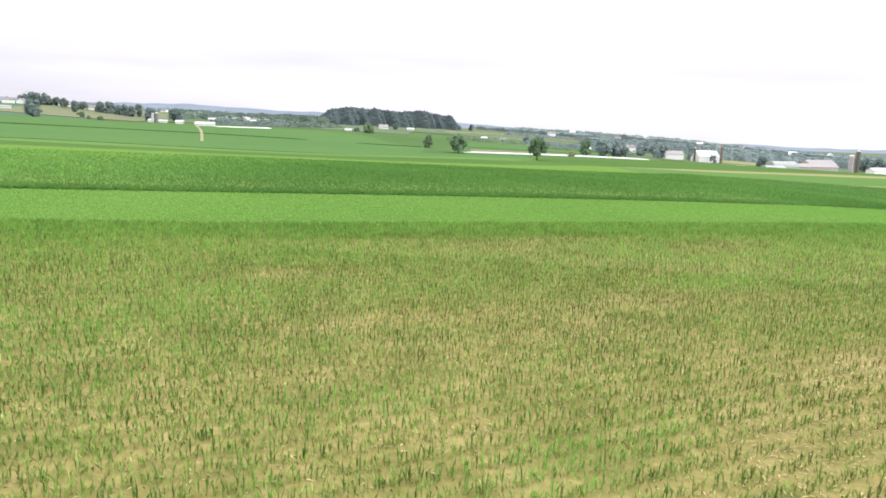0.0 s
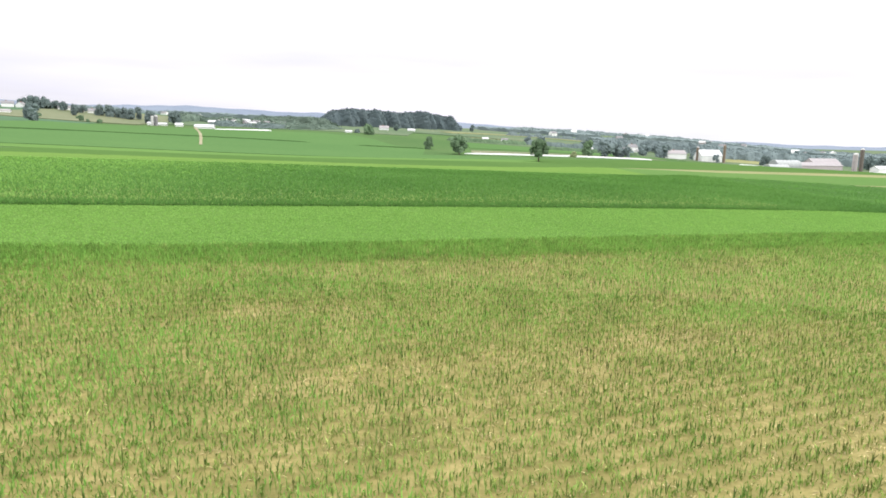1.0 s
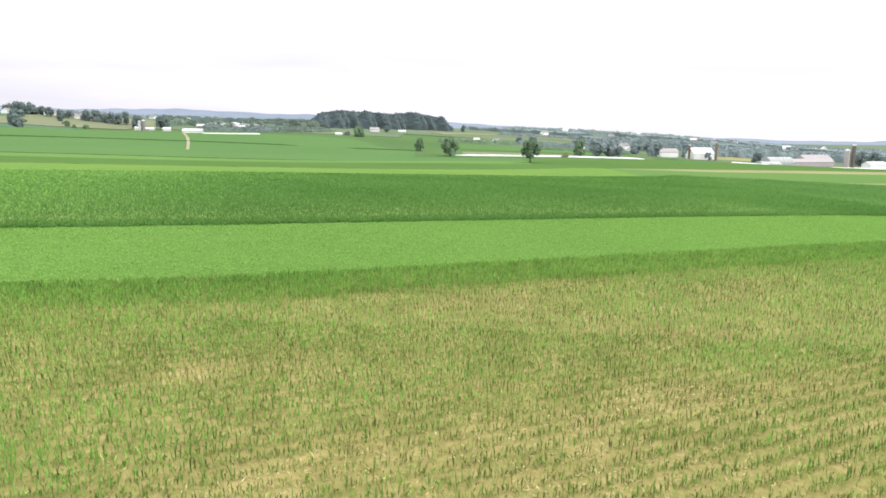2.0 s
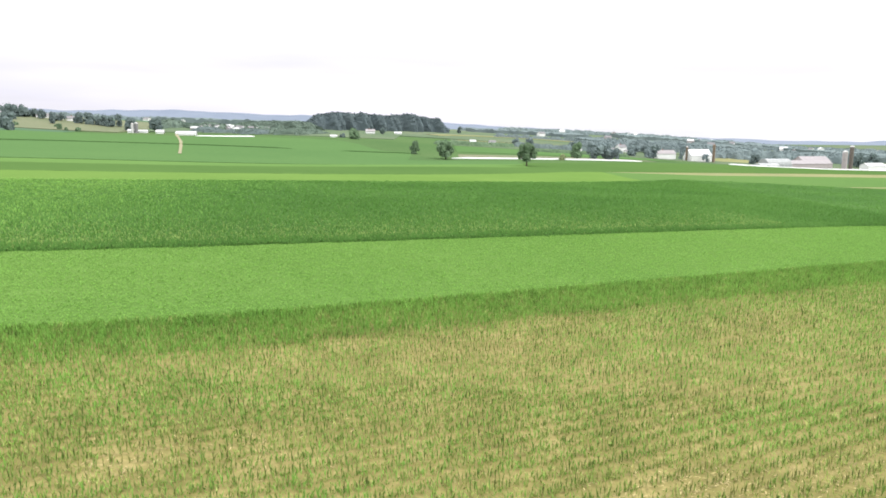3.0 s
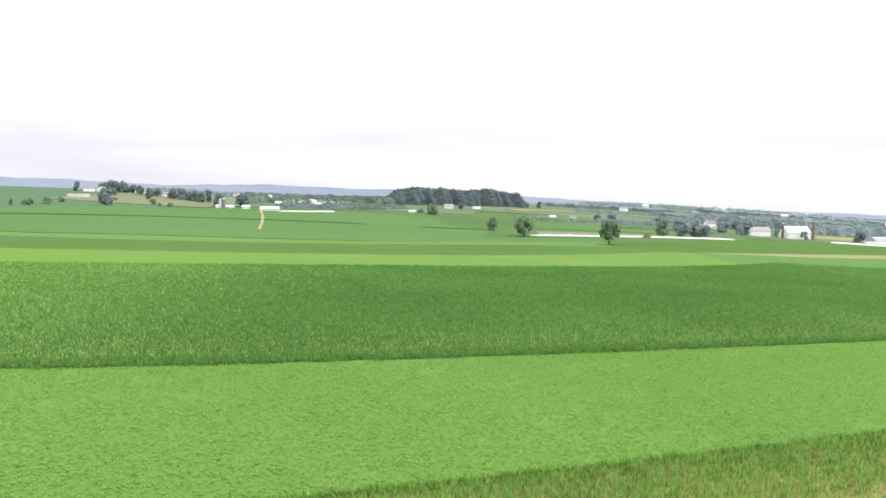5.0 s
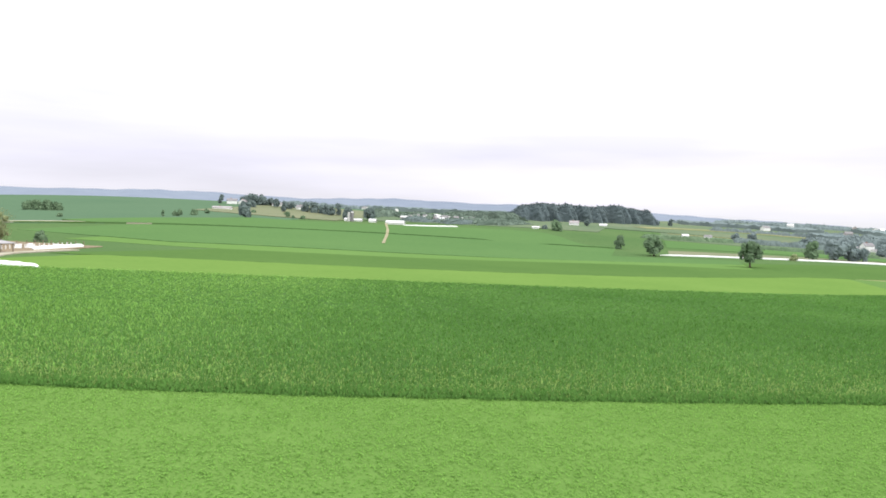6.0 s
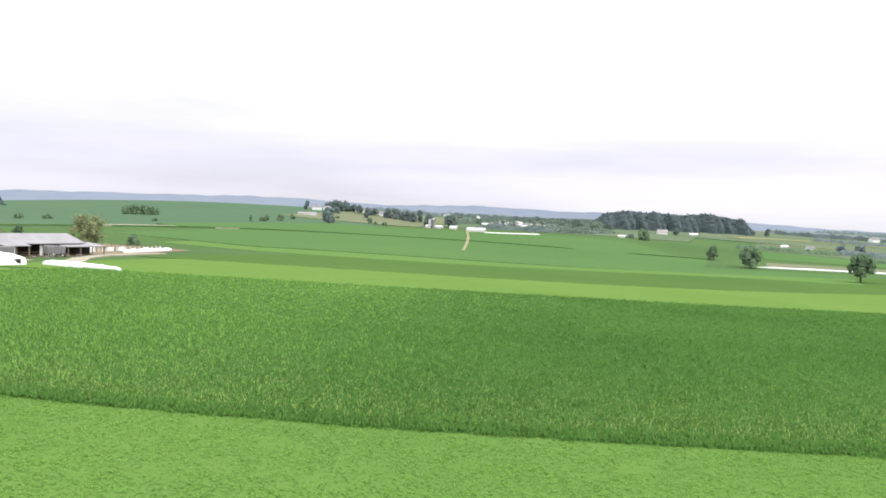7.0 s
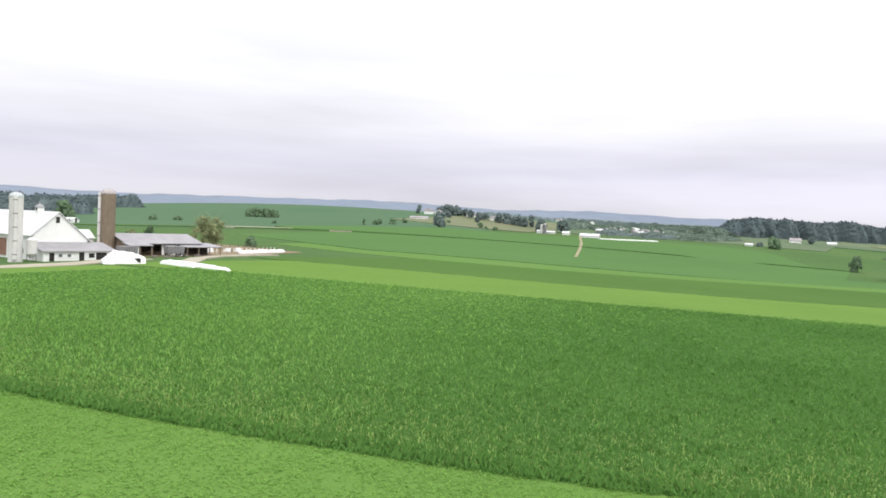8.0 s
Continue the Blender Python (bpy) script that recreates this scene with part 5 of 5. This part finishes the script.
silage_bag([(232, 490), (262, 497), (300, 507), (345, 517)], 0.42, "very long white plastic row before the farm", 6)
silage_bag([(208, 494), (222, 492), (234, 490)], 0.5, "pale plastic row before the grain field", 7)
tree(332, 548, 11, 14, "dark spreading tree behind the tall silos", 151, 0.06, "leaf_far_haze", 700, 0.7)
tree(346, 552, 12, 12, "dark tree behind the tall silos", 152, 0.06, "leaf_far_haze", 600, 0.7)
tree(243, 530, 8, 9, "dark tree behind the greenhouse", 153, 0.06, "leaf_far_haze", 420, 0.6)
woodland("woodland", [(225, 600), (270, 600), (310, 596), (360, 600)], 24, 10, "dark trees behind the farm", 154, "leaf_belt_haze")
woodland("woodland", [(120, 610), (200, 640), (260, 660)], 30, 9, "dark tree belt behind the houses", 155, "leaf_belt_haze")

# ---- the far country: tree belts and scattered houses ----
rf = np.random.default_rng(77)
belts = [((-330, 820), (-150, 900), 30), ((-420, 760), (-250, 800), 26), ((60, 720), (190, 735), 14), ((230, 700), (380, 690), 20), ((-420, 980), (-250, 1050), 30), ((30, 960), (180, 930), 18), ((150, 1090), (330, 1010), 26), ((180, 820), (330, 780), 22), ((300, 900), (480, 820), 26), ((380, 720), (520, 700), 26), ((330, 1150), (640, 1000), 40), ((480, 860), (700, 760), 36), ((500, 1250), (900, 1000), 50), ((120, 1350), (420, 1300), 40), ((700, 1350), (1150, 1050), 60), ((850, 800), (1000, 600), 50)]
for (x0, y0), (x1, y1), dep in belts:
    woodland("tree_belt", [(x0, y0), ((x0 + x1) / 2 + rf.uniform(-15, 15), (y0 + y1) / 2 + rf.uniform(-15, 15)), (x1, y1)], dep * 0.3, 4.6 + 0.065 * dep, "dark far tree belt between fields", int(rf.integers(1e6)), "leaf_belt_haze", "trees")
for i in range(34):
    a, r = radians(rf.uniform(8, 40)), rf.uniform(760, 1500)
    x, y = r * math.sin(a), 25 + r * math.cos(a)
    w = rf.uniform(5, 9)
    gable_house("house", x, y, rf.uniform(0, 180), w, rf.uniform(6, 8), rf.uniform(3, 5), rf.uniform(1.8, 2.8), "white" if i % 4 else "pink", "shingle" if i % 3 else "metal_white", "small far house among trees", "house", 0, False, 1, group="far houses")
for i in range(10):
    a, r = radians(rf.uniform(-24, -10)), rf.uniform(760, 1300)
    x, y = r * math.sin(a), 25 + r * math.cos(a)
    gable_house("house", x, y, rf.uniform(0, 180), rf.uniform(5, 8), 5, rf.uniform(1.8, 2.6), 1.4, "white", "shingle" if i % 3 else "metal_white", "small far house in the valley", "house", 0, False, 1, group="far houses")
rv = np.random.default_rng(31)
for k in range(30):
    u = rv.uniform(0, 1)
    x, y = -205 + 66 * u + rv.uniform(-6, 6), 574 - 20 * u + rv.uniform(0, 70)
    gable_house("house", x, y, rv.uniform(0, 180), rv.uniform(2.8, 5.0), rv.uniform(2.6, 3.6), rv.uniform(1.6, 2.4), rv.uniform(0.9, 1.3), "white" if k % 3 else "pink", "shingle" if k % 2 else "metal_white", "small pale house in the valley among trees", "house", 0, False, 1, group="valley houses")
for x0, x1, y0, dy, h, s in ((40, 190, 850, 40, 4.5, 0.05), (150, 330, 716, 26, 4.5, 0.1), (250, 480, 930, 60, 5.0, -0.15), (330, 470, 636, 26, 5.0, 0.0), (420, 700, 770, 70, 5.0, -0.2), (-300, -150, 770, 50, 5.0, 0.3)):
    field("far_woods", lambda x: y0 + s * (x - x0) + 8 * np.sin(x * 0.07) + 3 * np.sin(x * 0.23), lambda x: y0 + dy + s * (x - x0) + 9 * np.sin(x * 0.05 + 1), x0, x1, h, M["leaf_belt_haze"], "hazy dark woods on a far slope", "woods", 90, 14, 0.9, 0.45, lumps=0.8)


# ---- crops standing on the fields ----
def sow(rng, low, high, x0, x1, per):
    """Random places between two curves, per square metre."""
    area = (x1 - x0) * 1.0
    xs = np.linspace(x0, x1, 400)
    gap = np.maximum(high(xs) - low(xs), 0)
    n = int(per * gap.mean() * area)
    x = np.interp(rng.uniform(0, 1, n), np.r_[0, np.cumsum((gap[1:] + gap[:-1]) / 2) / np.sum((gap[1:] + gap[:-1]) / 2)], xs)
    y = low(x) + rng.uniform(0, 1, n) * (high(x) - low(x))
    return x, y


# drier and greener places in the young corn
DRY_AT = [(9.3, 28.1), (1.0, 24.3), (3.5, 22.7), (-2.7, 22.8), (-4.3, 16.6), (0.0, 19.1), (0.4, 13.6), (6.6, 13.8), (14.1, 21.8), (-1.9, 41.9), (1.8, 40.6), (4.9, 41.0), (21.0, 48.3), (11.3, 35.0), (-7.0, 28.9), (8.6, 29.0), (-6.4, 30.3), (15.3, 30.9), (17.0, 44.0), (9.0, 46.0)]
LUSH_AT = [(13.9, 24.3), (2.6, 12.8), (4.7, 14.3), (13.3, 33.8), (26.4, 47.3), (-9.0, 22.0), (-2.2, 16.1), (-9.8, 39.3), (23.2, 45.3), (11.7, 41.8), (14.1, 39.7), (-5.1, 35.1), (-8.0, 26.6), (20.0, 38.0)]
ROW = 0.848


def dryness(x, y):
    """0 where the young corn grows lush, 1 where it has dried up, for arrays."""
    d = 0.27 + 0.07 * rough_noise(x, y, 0.35, 2.0) + 0.12 * rough_noise(x + 0.5 * y, y, 1.1, 7.0) - 0.004 * np.clip(x - 8, -25, 40) + 0.030 * np.clip(x - 3, -4, 14) * step(32, 17, y)
    for spots, amount in ((DRY_AT, 0.25), (LUSH_AT, -0.25)):
        for px, py in spots:
            u, v = x - px, y - py - 0.5 * (x - px)
            d = d + amount * np.exp(-(u * u / 9.0 + v * v / 2.2))
    off = edge1(x) - y
    return np.clip(d - 0.72 * np.exp(-np.maximum(off, 0) / (3.0 + 3.0 * step(8, -12, x))) - 0.17 * step(34, 12, off), 0, 1)


def young_corn():
    rng = np.random.default_rng(3)
    X, Y = [], []
    for k in range(92):
        x = np.arange(-40, 58, 0.110 if k > 3 else 0.085)
        x = x + rng.normal(0, 0.030, len(x))
        y = edge1(x) - 0.42 - ROW * k + rng.normal(0, 0.065, len(x))
        ok = y > -4
        X.append(x[ok]), Y.append(y[ok])
    # the strip's margin stands thick
    x = rng.uniform(-44, 66, 24000)
    X.append(x), Y.append(edge1(x) - 0.1 - 6.0 * rng.uniform(0, 1, len(x)) ** 1.7)
    X, Y = np.concatenate(X), np.concatenate(Y)
    dry = dryness(X, Y)
    keep = rng.uniform(size=len(X)) < 1.12 - 0.42 * dry
    X, Y, dry = X[keep], Y[keep], dry[keep]
    hh = (0.45 - 0.11 * dry) * rng.uniform(0.72, 1.22, len(X))
    # lush, middling and half-dried plants
    mood = dry + rng.normal(0, 0.12, len(X))
    kinds = ((mood < 0.06, "edge_corn", "lush green corn plants at the strip's edge"), ((mood >= 0.06) & (mood < 0.50), "young_corn", "thin young corn plants in rows on dry soil"), (mood >= 0.50, "dry_corn", "stunted olive corn plants on dry soil"))
    for m, mat, label in kinds:
        x, y, h = X[m], Y[m], hh[m]
        k = len(x)
        z = land(x, y)
        t0 = rng.uniform(0, 6.28, k)
        V, Fc, n = [], [], 0
        # an upright stalk with its whorl, two arching leaves and two short low ones
        for up, long, wide, lean, droop, turn in ((0.0, 0.98, 1.0, (0.0, 0.13), (0.0, 0.22), 0.0), (0.10, 0.86, 0.95, (0.05, 0.28), (0.1, 0.8), 1.2), (0.22, 0.80, 0.95, (0.04, 0.26), (0.1, 0.9), 4.3), (0.03, 0.52, 0.9, (0.25, 0.7), (0.4, 1.2), 2.8)):
            root = np.stack([x, y, z + 0.015 + h * up], -1)
            v, f = kites(root, h * long * rng.uniform(0.8, 1.15, k), (0.014 + 0.042 * h) * wide, rng.uniform(*lean, k), t0 + turn + rng.normal(0, 0.35, k), rng.uniform(*droop, k))
            V.append(v), Fc.append(f + n)
            n += len(v)
        tag(mesh_np("corn_plants", np.concatenate(V), np.concatenate(Fc), M[mat]), label, "corn", kind="stuff")
    # low weeds and dried leaves, thickest in the rows
    n = 220000
    x = np.r_[rng.uniform(-40, 58, n), rng.uniform(-22, 30, 110000), rng.uniform(-44, 66, 60000)]
    y = np.r_[rng.uniform(-4, 84, n), rng.uniform(4, 36, 110000), np.zeros(60000)]
    y[-60000:] = edge1(x[-60000:]) - 0.3 - rng.exponential(6.5, 60000)
    ok = y < edge1(x) - 0.3
    x, y = x[ok], y[ok]
    off = edge1(x) - 0.42 - y
    row = np.round(off / ROW) * ROW
    y = edge1(x) - 0.42 - row - (off - row) * rng.choice([0.35, 1.0], len(x), p=[0.35, 0.65])
    dry = dryness(x, y)
    mood = dry + rng.normal(0, 0.2, len(x))
    keep = rng.uniform(size=len(x)) < 1.0 - 0.5 * dry
    x, y, mood = x[keep], y[keep], mood[keep]
    for m, mat, label in ((mood < 0.06, "edge_corn", "low green weeds at the strip's edge"), ((mood >= 0.06) & (mood < 0.58), "weed", "low olive weeds between the corn rows"), (mood >= 0.58, "straw", "dried leaves lying between the corn rows")):
        k = int(m.sum())
        flat_lie = 0.9 if mat == "straw" else 0.0
        v, f = kites(np.stack([x[m], y[m], land(x[m], y[m]) + 0.02], -1), rng.uniform(0.10, 0.24, k), rng.uniform(0.024, 0.050, k), rng.uniform(0.05, 0.6, k) + flat_lie, rng.uniform(0, 6.28, k), rng.uniform(0.1, 0.6, k))
        tag(mesh_np("weed_cover", v, f, M[mat]), label, "weeds", kind="stuff")


def alfalfa_leaves():
    rng = np.random.default_rng(4)
    x, y = sow(rng, edge1, edge2, -46, 76, 46)
    clump = 0.6 * rough_noise(x, y, 6.0, -48.0) + 0.6 * rough_noise(x, y, 2.2, 11.0)
    z = land(x, y) + 0.17 + 0.03 * clump
    k = len(x)
    v, f = kites(np.stack([x, y, z], -1), rng.uniform(0.10, 0.20, k), rng.uniform(0.06, 0.11, k), rng.uniform(0.85, 1.42, k), rng.uniform(0, 6.28, k), rng.uniform(0.0, 0.5, k))
    tag(mesh_np("alfalfa_leaves", v, f, M["alfalfa_leaf"]), "small light green alfalfa leaves", "alfalfa", kind="stuff")


def tall_corn():
    rng = np.random.default_rng(6)
    dark, light = [], []
    near = lambda x: edge2(x) + 0.45 * (edge3(x) - edge2(x))
    for low, high, x0, x1, per, s in ((edge2, near, -72, 84, 19, 1.0), (near, edge3, -105.5, 84, 11, 1.45), (edge2, edge3, 84, 165, 4, 1.5), (edge2, near, -105.5, -72, 15, 1.35)):
        x, y = sow(rng, low, high, x0, x1, per)
        # plants stand in rows along the strip
        off = y - edge2(x)
        y = edge2(x) + np.round(off / 0.86) * 0.86 + rng.normal(0, 0.1, len(x))
        short = np.clip(0.45 + 0.45 * (y - edge2(x)), 0, 1)
        L = rng.uniform(0.4, 0.75, len(x)) * (s if s == 1 else 0.85) * short
        root = np.stack([x, y, land(x, y) + (rng.uniform(0.12, 0.5, len(x)) * short if s == 1 else rng.uniform(0.3, 0.5, len(x)))], -1)
        v, f = kites(root, L, 0.085 * s * rng.uniform(0.8, 1.3, len(x)), rng.uniform(0.05, 0.8, len(x)) if s == 1 else rng.uniform(0.75, 1.45, len(x)), rng.uniform(0, 6.28, len(x)), rng.uniform(0.4, 1.1, len(x)) * (1.0 if s == 1 else 0.5))
        # the strip is paler towards its end by the farm
        pale = rng.uniform(size=len(x)) < 0.9 * step(-12, -70, x)
        for m, P in ((~pale, dark), (pale, light)):
            P.append(v.reshape(-1, 4, 3)[m].reshape(-1, 3))
    # upright leaf tips, paler, along the near side of the strip
    x = rng.uniform(-66, 48, 26000)
    y = edge2(x) + rng.exponential(7.5, len(x))
    v, f = kites(np.stack([x, y, land(x, y) + rng.uniform(0.35, 0.6, len(x)) * np.clip(0.4 + 0.8 * (y - edge2(x)), 0, 1)], -1), rng.uniform(0.18, 0.4, len(x)), rng.uniform(0.03, 0.06, len(x)), rng.uniform(0.0, 0.5, len(x)), rng.uniform(0, 6.28, len(x)), rng.uniform(0.2, 1.4, len(x)))
    tag(mesh_np("corn_tips", v, f, M["corn_tip"]), "pale upright corn leaf tips along the strip", "corn", kind="stuff")
    # leaves hanging out over the strip's near edge
    x = rng.uniform(-105, 90, 15000)
    off = rng.uniform(0.0, 1.0, len(x))
    y = edge2(x) + 1.3 * off - 0.35
    v, f = kites(np.stack([x, y, land(x, y) + 0.16 + 0.32 * off + rng.uniform(0.0, 0.12, len(x))], -1), rng.uniform(0.25, 0.45, len(x)), rng.uniform(0.08, 0.14, len(x)), rng.uniform(0.4, 1.0, len(x)), rng.normal(1.9, 0.7, len(x)), rng.uniform(0.0, 0.4, len(x)))
    dark.append(v)
    for P, mat, label in ((dark, "corn_leaf", "arching dark green corn leaves in rows"), (light, "corn_pale", "paler green corn leaves towards the farm")):
        v = np.concatenate(P)
        tag(mesh_np("corn_leaves", v, np.arange(len(v)).reshape(-1, 4), M[mat]), label, "corn", kind="stuff")


young_corn()
alfalfa_leaves()
tall_corn()
